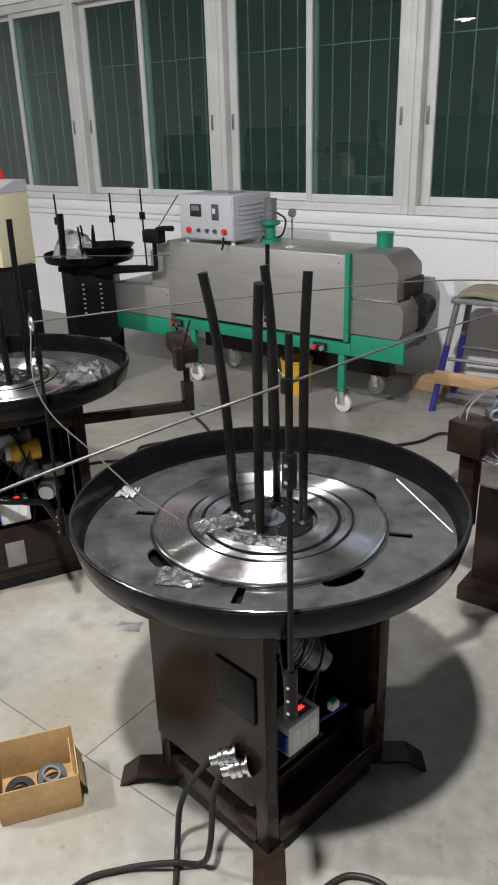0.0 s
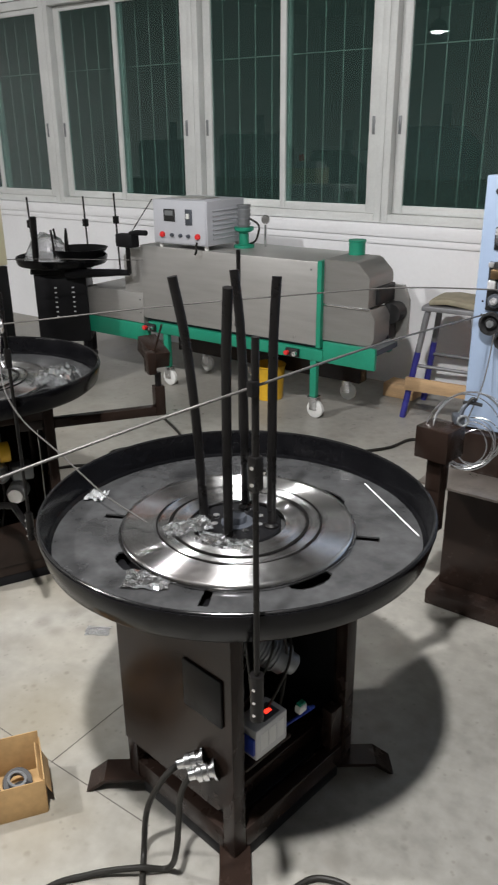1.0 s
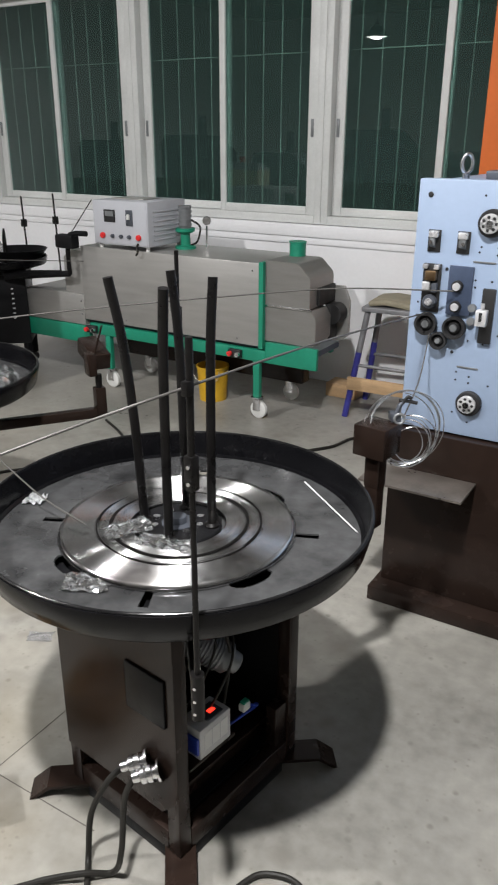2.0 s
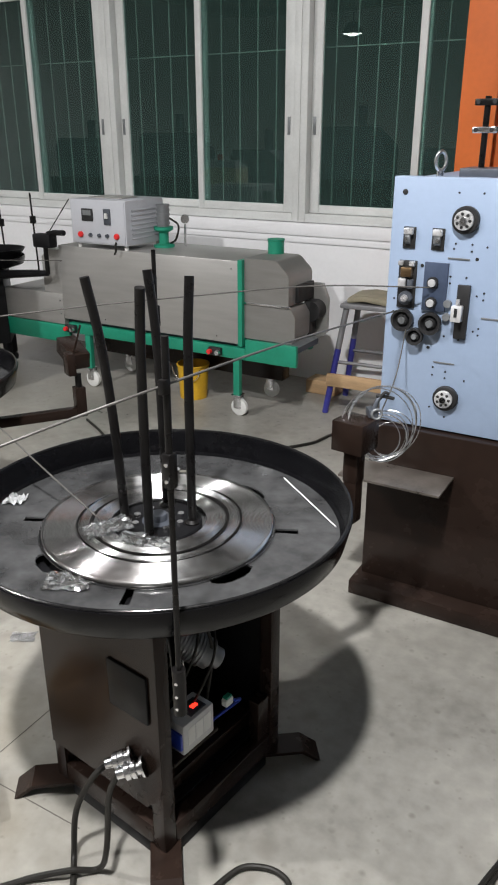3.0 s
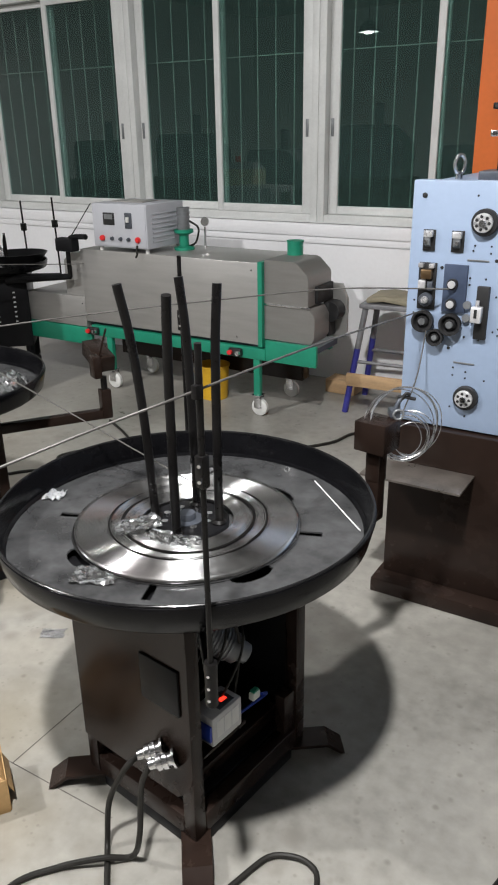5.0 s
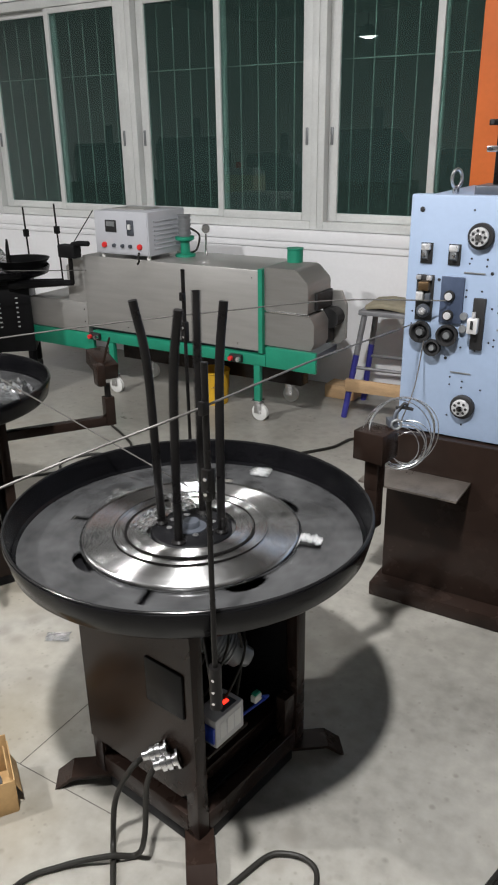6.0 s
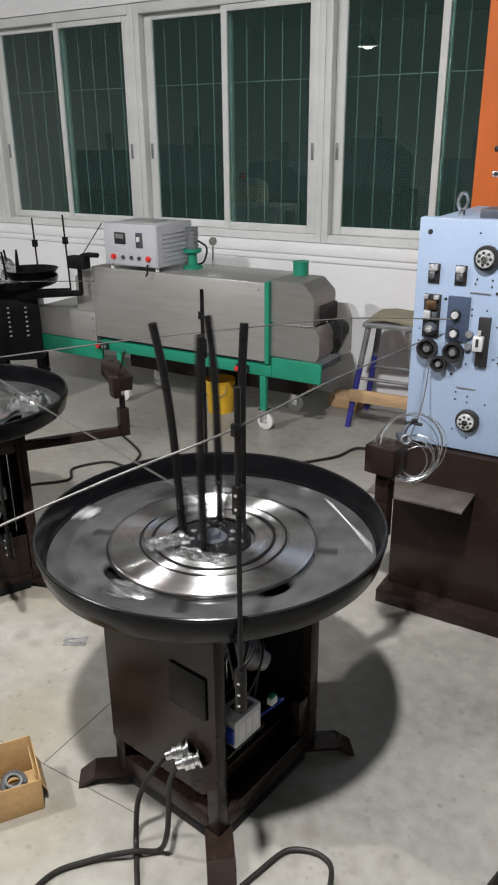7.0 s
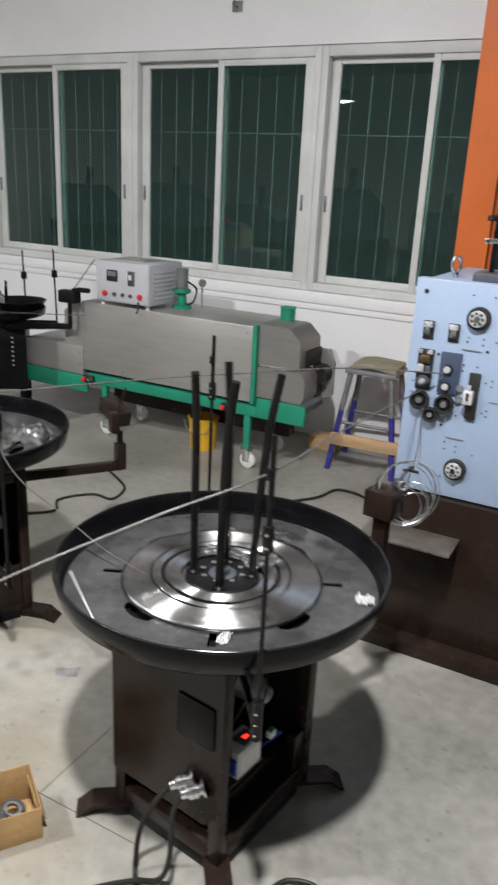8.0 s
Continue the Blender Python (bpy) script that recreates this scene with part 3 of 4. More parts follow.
for k, (x, z) in enumerate(((0.104, 0.272), (0.140, 0.266))):
    c = part("connector", lathe([(0.0, 0.0), (0.024, 0.0), (0.024, 0.005), (0.015, 0.007), (0.015, 0.016), (0.020, 0.018), (0.020, 0.028), (0.017, 0.030), (0.019, 0.032), (0.019, 0.042), (0.012, 0.047), (0.0115, 0.062), (0.0, 0.062)], 24, m=pose(x, -0.2115, z, 108, 0, -48)), STEEL, d1, "chrome round cable connector")
PLUG = [d1.matrix_basis @ (pose(x, -0.2115, z, 108, 0, -48) @ Vector((0, 0, 0.061))) for x, z in ((0.104, 0.272), (0.140, 0.266))]

D2, TURN2 = Vector((-2.22, 1.49, 0)), -27.0
d2 = thing("decoiler", "dark wire decoiler with a still tray and yellow gearbox", "decoiler", pose(D2.x, D2.y, 0, 0, 0, TURN2))
INV2 = pose(D2.x, D2.y, 0, 0, 0, TURN2).inverted()


def in2(x, y, z=0.0):
    return INV2 @ Vector((x, y, z))


base_on(d2)
drive_on(d2, True)
controller_on(d2, 0.150, -0.066, 0.225)
tray_on(d2).rotation_euler = (0, 0, radians(62))
r2 = in2(-1.765, 1.295)
guide_rod_on(d2, r2.x, r2.y, 0.33, 0.885, 1.10)
part("rod_bracket", tube([(r2.x, r2.y, 0.36), (r2.x * 0.6, r2.y * 0.6, 0.36), (0.19, -0.15, 0.36)], 0.012), RODMAT, d2)
g2 = in2(-1.745, 1.27)
part("ring_guide", tube([(g2.x + 0.018 * math.cos(a * math.pi / 8), g2.y, 1.015 + 0.018 * math.sin(a * math.pi / 8)) for a in range(16)], 0.005, closed=True), STEEL, d2, "chrome ring guide")
e2 = in2(-1.83, 1.98)
arm_on(d2, [(0.05, 0.1, 0.545), (e2.x, e2.y, 0.545)], 0.69)
hd = bmesh.new()
box(e2.x - 0.175, e2.x - 0.02, e2.y - 0.012, e2.y + 0.06, 0.69, 0.75, 0.003, hd, Matrix.Translation((e2.x, e2.y, 0.73)) @ Matrix.Rotation(radians(14), 4, "Y") @ Matrix.Translation((-e2.x, -e2.y, -0.73)))
box(e2.x - 0.02, e2.x + 0.035, e2.y - 0.045, e2.y - 0.0125, 0.691, 0.775, 0.008, hd)
cyl((e2.x - 0.02, e2.y, 0.764), (e2.x + 0.015, e2.y + 0.02, 0.87), 0.004, hd, 8)
part("arm_head", hd, BROWN, d2)

D3 = Vector((-4.06, 3.50, 0))
d3 = thing("decoiler", "black wire decoiler with a louvred cabinet base near the wall", "decoiler", pose(D3.x, D3.y, 0))
t3 = tray_on(d3, 0.75, 0.55)
t3.rotation_euler, t3.scale = (0, 0, radians(60)), (0.72, 0.72, 0.72)
c3 = box(-0.17, 0.17, -0.17, 0.17, 0.20, 0.655, 0.006)
face3 = pose(0, 0, 0, 0, 0, 40)
bmesh.ops.transform(c3, matrix=face3, verts=c3.verts)
part("cabinet", c3, BLACK, d3, "black sheet cabinet")
c3 = box(-0.185, 0.185, -0.185, 0.185, 0.6555, 0.69, 0.006, m=face3)
part("cabinet_lid", c3, BLACK, d3)
for k in range(2):
    for j in range(7):
        part("louvre", box(-0.042 + 0.115 * k, -0.027 + 0.115 * k, -0.1735, -0.1704, 0.37 + 0.032 * j, 0.379 + 0.032 * j, m=face3), LABELP, d3)
for x in (-0.14, 0.14):
    for y in (-0.14, 0.14):
        q = face3 @ Vector((x, y, 0))
        lg = part("leg", box(q.x - 0.02, q.x + 0.02, q.y - 0.02, q.y + 0.02, 0.062, 0.1995, 0.002), BLACK, d3)
        part("castor", cyl((q.x - 0.012, q.y, 0.031), (q.x + 0.012, q.y, 0.031), 0.03), RUBBER, lg)
part("arm", tube([(0.16, -0.10, 0.655), (0.36, -0.07, 0.675), (0.67, -0.05, 0.705)], 0.034, seg=10, r1=0.018), BLACK, d3, "tapered black arm")
part("upright", cyl((0.67, -0.05, 0.70), (0.67, -0.05, 0.86), 0.014), RODMAT, d3)
hd3 = box(0.60, 0.74, -0.085, -0.015, 0.8605, 0.94, 0.010)
part("arm_head", hd3, BLACK, d3, "black arm head with a crank handle")
part("crank_handle", tube([(0.70, -0.05, 0.9405), (0.76, -0.055, 0.952), (0.84, -0.06, 0.955)], 0.016, seg=10), BLACK, d3)
part("arm_wire", tube([(0.70, -0.05, 0.9405), (0.80, 0.05, 1.14)], 0.003, seg=6), RODMAT, d3)
part("bowl", lathe([(0.0, 0.742), (0.12, 0.742), (0.185, 0.80), (0.19, 0.80), (0.135, 0.732), (0.0, 0.732)], 36, m=Matrix.Translation((0.09, 0.08, 0))), BLACK, d3, "black shallow bowl")
part("stub_post", cyl((-0.10, -0.14, 0.70), (-0.085, -0.14, 1.01), 0.022, seg=14), RODMAT, d3, "thick black upright post")
for x, y, zt in ((-0.26, -0.02, 1.12), (-0.06, 0.30, 1.11), (0.14, 0.40, 1.13)):
    gr = part("guide_rod", cyl((x, y, 0.60), (x - 0.015, y, zt), 0.006, seg=10), RODMAT, d3)
    part("clamp", box(x - 0.026, x + 0.008, y - 0.014, y + 0.014, zt - 0.20, zt - 0.15, 0.003), RODMAT, gr)
    part("bracket", tube([(x, y, 0.61), (x * 0.3, y * 0.3, 0.64)], 0.009), RODMAT, gr)

# ---- tempering furnace ----
fu = thing("tempering_furnace", "brushed stainless conveyor furnace on a green wheeled frame", "furnace", pose(0, 0, 0))
FY0, FY1 = 3.5, 3.94
part("main_housing", box(-3.335, -2.062, FY0, FY1, 0.42, 0.872, 0.004), STAINLESS, fu)
part("corner_strip", prism([(-2.06, 0.41), (-2.034, 0.41), (-2.034, 0.878), (-2.06, 0.878)], FY0 - 0.003, FY1), GREEN, fu, "green corner strip")
part("end_hood", prism([(-2.033, 0.655), (-1.765, 0.655), (-1.765, 0.80), (-1.772, 0.82), (-1.832, 0.878), (-1.852, 0.886), (-2.033, 0.886)], FY0 + 0.022, 3.80), DARKSTAINLESS, fu, "chamfered stainless exit hood")
part("end_box", prism([(-2.033, 0.455), (-1.745, 0.455), (-1.725, 0.49), (-1.725, 0.60), (-1.755, 0.645), (-2.033, 0.645)], FY0 + 0.022, 3.70), DARKSTAINLESS, fu)
part("end_lip", box(-2.03, -1.75, FY0 + 0.014, FY0 + 0.021, 0.645, 0.655, 0.001), STEEL, fu)
part("exit_slot", box(-1.7645, -1.745, 3.60, 3.79, 0.66, 0.755, 0.004), RUBBER, fu, "black exit slot")
part("exit_belt", box(-1.7645, -1.728, 3.703, 3.795, 0.46, 0.655, 0.006), RUBBER, fu, "black belt end")
part("exit_roller", cyl((-1.725, 3.705, 0.60), (-1.725, 3.795, 0.60), 0.055), RUBBER, fu, "black exit roller")
part("exit_cover", prism([(-1.764, 0.44), (-1.70, 0.44), (-1.665, 0.47), (-1.665, 0.66), (-1.70, 0.74), (-1.764, 0.74)], 3.801, 3.825), STAINLESS, fu)
part("inlet_bed", box(-3.84, -3.337, FY0, FY1 - 0.05, 0.38, 0.572, 0.004), STAINLESS, fu)
part("inlet_hood", prism([(-3.50, 0.574), (-3.338, 0.574), (-3.338, 0.84), (-3.44, 0.84), (-3.50, 0.79)], FY0 + 0.02, FY1 - 0.06), STAINLESS, fu)
for x in (-3.36, -3.0, -2.6, -2.2):
    part("rivet", lathe([(0.0, 0.003), (0.005, 0.002), (0.006, 0.0)], 10, m=pose(x, FY0 - 0.0005, 0.45, 90, 0, 0)), STEEL, fu)
for x in (-3.36, -2.1):
    part("rivet", lathe([(0.0, 0.003), (0.005, 0.002), (0.006, 0.0)], 10, m=pose(x, FY0 - 0.0005, 0.83 if x > -3 else 0.53, 90, 0, 0)), STEEL, fu)
part("green_skirt", box(-3.85, -3.30, FY0 - 0.004, FY0 + 0.02, 0.265, 0.376, 0.003), GREEN, fu)
part("green_skirt", box(-2.014, -1.70, FY0 - 0.004, FY0 + 0.02, 0.335, 0.452, 0.003), GREEN, fu)
part("beam", box(-3.298, -2.016, FY0 - 0.004, FY0 + 0.036, 0.335, 0.40, 0.003), GREEN, fu)
part("beam", box(-3.85, -1.80, FY1 - 0.06, FY1 - 0.02, 0.335, 0.379, 0.003), GREEN, fu)
# Added box: blocks low light and darkens the gap under the furnace.
part("shade_box", box(-3.3, -1.93, 3.78, FY1 - 0.065, 0.15, 0.3795, 0.004), BROWN, fu, "dark box added under the frame to deepen its shade")
part("under_tray", box(-3.80, -1.75, FY0 + 0.04, FY1 - 0.065, 0.38, 0.412), DARKGREY, fu)
for x in (-3.16, -2.075):
    for y in (FY0 + 0.016, FY1 - 0.04):
        lg = part("leg", box(x - 0.02, x + 0.02, y - 0.016, y + 0.016, 0.125, 0.334, 0.002), GREEN, fu)
        part("castor_plate", box(x - 0.03, x + 0.03, y - 0.03, y + 0.03, 0.119, 0.1245, 0.001), STEEL, lg)
        fk = bmesh.new()
        box(x - 0.018, x + 0.03, y - 0.02, y - 0.016, 0.045, 0.118, 0.001, fk)
        box(x - 0.018, x + 0.03, y + 0.016, y + 0.02, 0.045, 0.118, 0.001, fk)
        part("castor_fork", fk, STEEL, lg)
        w = part("castor_wheel", lathe([(0.0, -0.014), (0.044, -0.014), (0.05, -0.010), (0.05, 0.010), (0.044, 0.014), (0.0, 0.014)], 28, m=pose(x + 0.012, y, 0.05, 90, 0, 0)), WHITEP, lg, "white castor wheel")
for x, y in ((-3.27, FY0 - 0.02), (-2.20, FY0 - 0.02)):
    u = part("switch_block", box(x - 0.04, x + 0.04, y - 0.012, y + 0.014, 0.345, 0.39, 0.004), RUBBER, fu)
    for k, mt in ((-1, REDP), (1, STEEL)):
        part("valve_knob", lathe([(0.0, 0.02), (0.014, 0.018), (0.014, 0.0), (0.0, 0.0)], 14, m=pose(x + 0.026 * k, y - 0.0125, 0.367, 90, 0, 0)), mt, u)
cap = part("cap", lathe([(0.0, 0.0), (0.045, 0.0), (0.045, 0.068), (0.048, 0.070), (0.048, 0.078), (0.0, 0.078)], 32, m=pose(-1.975, 3.77, 0.8855)), GREEN, fu, "green round cap")
# stirrer motor and gauge on the roof
part("motor_stand", lathe([(0.062, 0.0), (0.062, 0.014), (0.03, 0.02), (0.028, 0.085), (0.058, 0.10), (0.058, 0.118), (0.0, 0.118), (0.0, 0.0)], 28, m=pose(-2.72, 3.75, 0.8725)), GREEN, fu, "green motor pedestal")
mp = [(0.0, 0.0)]
for k in range(10):
    mp += [(0.04 if k % 2 else 0.036, 0.0126 * k), (0.04 if k % 2 else 0.036, 0.0126 * k + 0.0124)]
part("stirrer_motor", lathe(mp + [(0.0, 0.126)], 20, m=Matrix.Translation((-2.72, 3.75, 0.991))), MOTORGREY, fu, "small finned grey motor")
part("motor_cable", tube(smooth_path([(-2.675, 3.75, 1.04), (-2.62, 3.76, 1.0), (-2.64, 3.76, 0.92), (-2.70, 3.78, 0.89)]), 0.006), CABLE, fu)
part("gauge_stem", cyl((-2.62, 3.83, 0.8725), (-2.62, 3.83, 1.0), 0.007), STEEL, fu)
part("gauge", lathe([(0.0, 0.012), (0.024, 0.012), (0.026, 0.0), (0.024, -0.012), (0.0, -0.012)], 24, m=pose(-2.62, 3.83, 1.03, 90, 0, 30)), STEEL, fu, "round dial gauge")

cb = thing("control_box", "light grey temperature control box with red buttons on the furnace roof", "control box", pose(-3.20, 3.49, 0.8725))
part("case", box(0, 0.41, 0, 0.36, 0.026, 0.275, 0.005), GREYBOX, cb)
for x in (0.03, 0.38):
    for y in (0.03, 0.33):
        part("foot", cyl((x, y, 0.0), (x, y, 0.0255), 0.012), WHITEP, cb)
part("face_plate", box(0.008, 0.402, -0.004, -0.0005, 0.034, 0.267, 0.001), GREYBOX, cb)
disp = part("display", box(0.09, 0.175, -0.010, -0.0045, 0.155, 0.225, 0.003), RUBBER, cb, "black temperature display")
part("screen", box(0.102, 0.163, -0.0115, -0.0102, 0.188, 0.216), MOTORGREY, disp)
sw = part("breaker", box(0.255, 0.305, -0.010, -0.0045, 0.14, 0.228, 0.002), DARKGREY, cb)
part("lever", box(0.270, 0.290, -0.022, -0.0102, 0.175, 0.205, 0.003), WHITEP, sw)
for x, mt in ((0.075, REDP), (0.15, DARKGREY), (0.215, DARKGREY), (0.275, DARKGREY), (0.345, REDP)):
    r = 0.017 if mt is REDP else 0.011
    part("button", lathe([(0.0, 0.016), (r * 0.8, 0.016), (r, 0.011), (r, 0.0), (0.0, 0.0)], 16, m=pose(x, -0.0045, 0.078, 90, 0, 0)), mt, cb, "red push button" if mt is REDP else "dark switch")
for k in range(7):
    part("louvre", box(0.4105, 0.416, 0.05, 0.30, 0.06 + 0.026 * k, 0.068 + 0.026 * k, 0.002), GREYBOX, cb)
part("lid_plate", box(0.06, 0.3, 0.10, 0.26, 0.2755, 0.281, 0.001), STAINLESS, cb)
part("lead", tube(smooth_path([(0.34, -0.012, 0.045), (0.345, -0.03, 0.02), (0.35, -0.03, 0.002), (0.33, -0.02, -0.02)]), 0.006), CABLE, cb)

by = thing("bucket", "yellow plastic bucket standing under the furnace", "bucket", pose(-2.48, 3.665, 0))
part("body", lathe([(0.0, 0.0), (0.082, 0.0), (0.095, 0.20), (0.10, 0.203), (0.10, 0.212), (0.093, 0.212), (0.078, 0.006), (0.0, 0.006)], 32), YELLOW, by)
part("handle", tube([(0.10 * math.cos(a * math.pi / 12), -0.08, 0.20 - 0.09 * math.sin(a * math.pi / 12)) for a in range(13)], 0.003), STEEL, by)

# ---- stool and timber ----
stool = thing("stool", "steel stool with blue painted legs and a worn seat", "stool", pose(-1.465, 3.99, 0, 0, 0, 4))
part("seat", box(-0.155, 0.155, -0.14, 0.14, 0.605, 0.632, 0.006), STOOLMET, stool)
cush = box(-0.125, 0.15, -0.12, 0.13, 0.633, 0.665, 0.012)
bmesh.ops.subdivide_edges(cush, edges=cush.edges[:], cuts=2)
for v in cush.verts:
    v.co.z += 0.012 * noise.noise(v.co * 9) + 0.012 * max(0, 1 - abs(v.co.x) * 9)
part("cushion", cush, STOOLTOP, stool, "folded brown cloth pad")
for sx in (-1, 1):
    for sy in (-1, 1):
        top, bot = Vector((0.125 * sx, 0.11 * sy, 0.605)), Vector((0.205 * sx, 0.175 * sy, 0.0))
        mid = bot.lerp(top, 0.62)
        lg = part("leg", tube([mid, top], 0.017, seg=10), STOOLMET, stool)
        part("painted_shank", tube([bot, mid - (top - bot).normalized() * 0.0005], 0.0175, seg=10), PURPLE, lg, "blue painted lower leg")
for sy in (-1, 1):
    part("stretcher", tube([(-0.158, 0.138 * sy, 0.30), (0.158, 0.138 * sy, 0.30)], 0.010), STOOLMET, stool)
part("footboard", box(-0.20, 0.24, -0.19, -0.163, 0.165, 0.238, 0.004), WOOD, stool, "pale timber footboard")

plank = tagged(link("timber_block", box(-1.92, -1.72, 4.08, 4.22, 0.0, 0.085, 0.006), WOOD), "short pale timber block on the floor by the wall", "timber")

# ---- coiling machine ----
BY = 2.24
bm_ = thing("coiling_machine", "pale blue spring coiling machine on a brown cabinet", "machine", pose(0, 0, 0))
part("face_plate", box(-0.765, 0.75, BY, BY + 0.05, 0.628, 1.385, 0.004), BLUE, bm_)
part("housing", box(-0.755, 0.74, BY + 0.051, BY + 0.62, 0.628, 1.375, 0.004), BLUE, bm_)
part("cabinet", box(-0.78, 0.80, BY - 0.03, BY + 0.66, 0.056, 0.622, 0.004), BROWN, bm_, "dark brown base cabinet")
part("plinth", box(-0.80, 0.85, BY - 0.10, BY + 0.70, 0.0, 0.055, 0.006), BROWN, bm_)
part("step_shelf", box(-0.82, -0.49, BY - 0.19, BY - 0.032, 0.484, 0.492, 0.001), SHELF, bm_, "bare steel shelf plate")


def disc_on(x, z, r, depth, mat, parent, y=None, name="disc", label=""):
    return part(name, lathe([(0.0, 0.0), (r, 0.0), (r, depth * 0.8), (r * 0.93, depth), (0.0, depth)], 28, m=pose(x, (BY if y is None else y) - 0.0005, z, 90, 0, 0)), mat, parent, label)


def adjuster(x, z):
    b = disc_on(x, z, 0.039, 0.016, RUBBER, bm_, name="adjuster", label="black round adjuster with a steel hub")
    disc_on(x - 0.002, z, 0.0275, 0.010, WORNCHROME, b, BY - 0.0165, "hub")
    disc_on(x - 0.002, z, 0.010, 0.006, STEEL, b, BY - 0.027, "centre")
    for k in range(7):
        a = 2 * math.pi * k / 7
        disc_on(x - 0.002 + 0.0185 * math.cos(a), z + 0.0185 * math.sin(a), 0.0045, 0.001, RUBBER, b, BY - 0.027, "hole")


adjuster(-0.542, 1.272)
adjuster(-0.550, 0.738)
for k, x in enumerate((-0.705, -0.618)):
    s = part("slot_frame", box(x - 0.019, x + 0.019, BY - 0.004, BY - 0.0005, 1.182, 1.245, 0.001), RUBBER, bm_)
    part("steel_cam", box(x - 0.014, x + 0.014, BY - 0.020, BY - 0.0045, 1.224, 1.243, 0.003), WORNCHROME, s, "worn chrome cam")
    part("cam_wedge", prism([(BY - 0.017, 1.202), (BY - 0.0045, 1.194), (BY - 0.0045, 1.2235), (BY - 0.019, 1.2235)], x - 0.010, x + 0.006 + 0.004 * k, axis="x"), MOTORGREY, s)
    part("cam_screw", cyl((x - 0.004 + 0.008 * k, BY - 0.0185, 1.212), (x - 0.004 + 0.008 * k, BY - 0.026, 1.212), 0.0055, seg=12), STEEL, s)
p = part("roller_housing", box(-0.730, -0.674, BY - 0.006, BY - 0.0005, 1.005, 1.148, 0.002), RUBBER, bm_)
for x in (-0.722, -0.688):
    part("top_nut", box(x - 0.007, x + 0.009, BY - 0.02, BY - 0.0065, 1.133, 1.147, 0.002), WORNCHROME, p)
part("roller_block", box(-0.717, -0.683, BY - 0.03, BY - 0.0065, 1.101, 1.130, 0.004), BRASS, p, "brown bronze roller block")
part("roller_block", box(-0.724, -0.700, BY - 0.028, BY - 0.0065, 1.070, 1.097, 0.004), WORNCHROME, p)
part("block_wedge", box(-0.697, -0.680, BY - 0.022, BY - 0.0065, 1.066, 1.094, 0.003), DARKGREY, p)
b = disc_on(-0.700, 1.037, 0.021, 0.014, DARKGREY, p, BY - 0.0065, "feed_roller")
disc_on(-0.700, 1.037, 0.011, 0.008, WORNCHROME, b, BY - 0.021, "roller_pin")
p = part("slide_plate", box(-0.650, -0.578, BY - 0.010, BY - 0.0005, 1.005, 1.148, 0.002), NAVY, bm_, "dark blue steel slide plate")
for z in (1.090, 1.030):
    b = disc_on(-0.620, z, 0.017, 0.010, RUBBER, p, BY - 0.0105, "guide_roller")
    disc_on(-0.620, z, 0.0115, 0.006, ALUM, b, BY - 0.021, "roller_pin")
for x, z, r in ((-0.703, 0.970, 0.034), (-0.616, 0.968, 0.034), (-0.660, 0.923, 0.026)):
    b = part("feed_wheel", lathe([(0.0, 0.012), (r * 0.45, 0.012), (r * 0.62, 0.004), (r * 0.8, 0.018), (r, 0.018), (r, 0.0), (0.0, 0.0)], 32, m=pose(x, BY - 0.0107, z, 90, 0, 0)), RUBBER, bm_, "black grooved feed wheel")
    disc_on(x, z, r * 0.32, 0.006, MOTORGREY, b, BY - 0.0232, "axle")
p = part("cutter_slide", box(-0.545, -0.508, BY - 0.014, BY - 0.0005, 0.93, 1.09, 0.002), RUBBER, bm_, "black cutter slide with a steel block")
part("cutter_block", box(-0.552, -0.520, BY - 0.04, BY - 0.0145, 0.985, 1.032, 0.003), ALUM, p)
part("cutter_rod", cyl((-0.536, BY - 0.026, 1.0325), (-0.536, BY - 0.026, 1.05), 0.006, seg=12), WORNCHROME, p)
part("cutter_mark", box(-0.541, -0.532, BY - 0.0415, BY - 0.0405, 1.0, 1.026), RUBBER, p)
for z in (0.99, 1.03):
    disc_on(-0.572, z, 0.012, 0.012, MOTORGREY, bm_, name="stud")
for x0, x1, z in ((-0.585, -0.52, 1.16), (-0.60, -0.535, 0.845), (-0.47, -0.36, 0.995), (-0.30, -0.2, 1.2)):
    part("groove", box(x0, x1, BY - 0.003, BY - 0.0005, z, z + 0.005, 0.001), MOTORGREY, bm_)
random.seed(5)
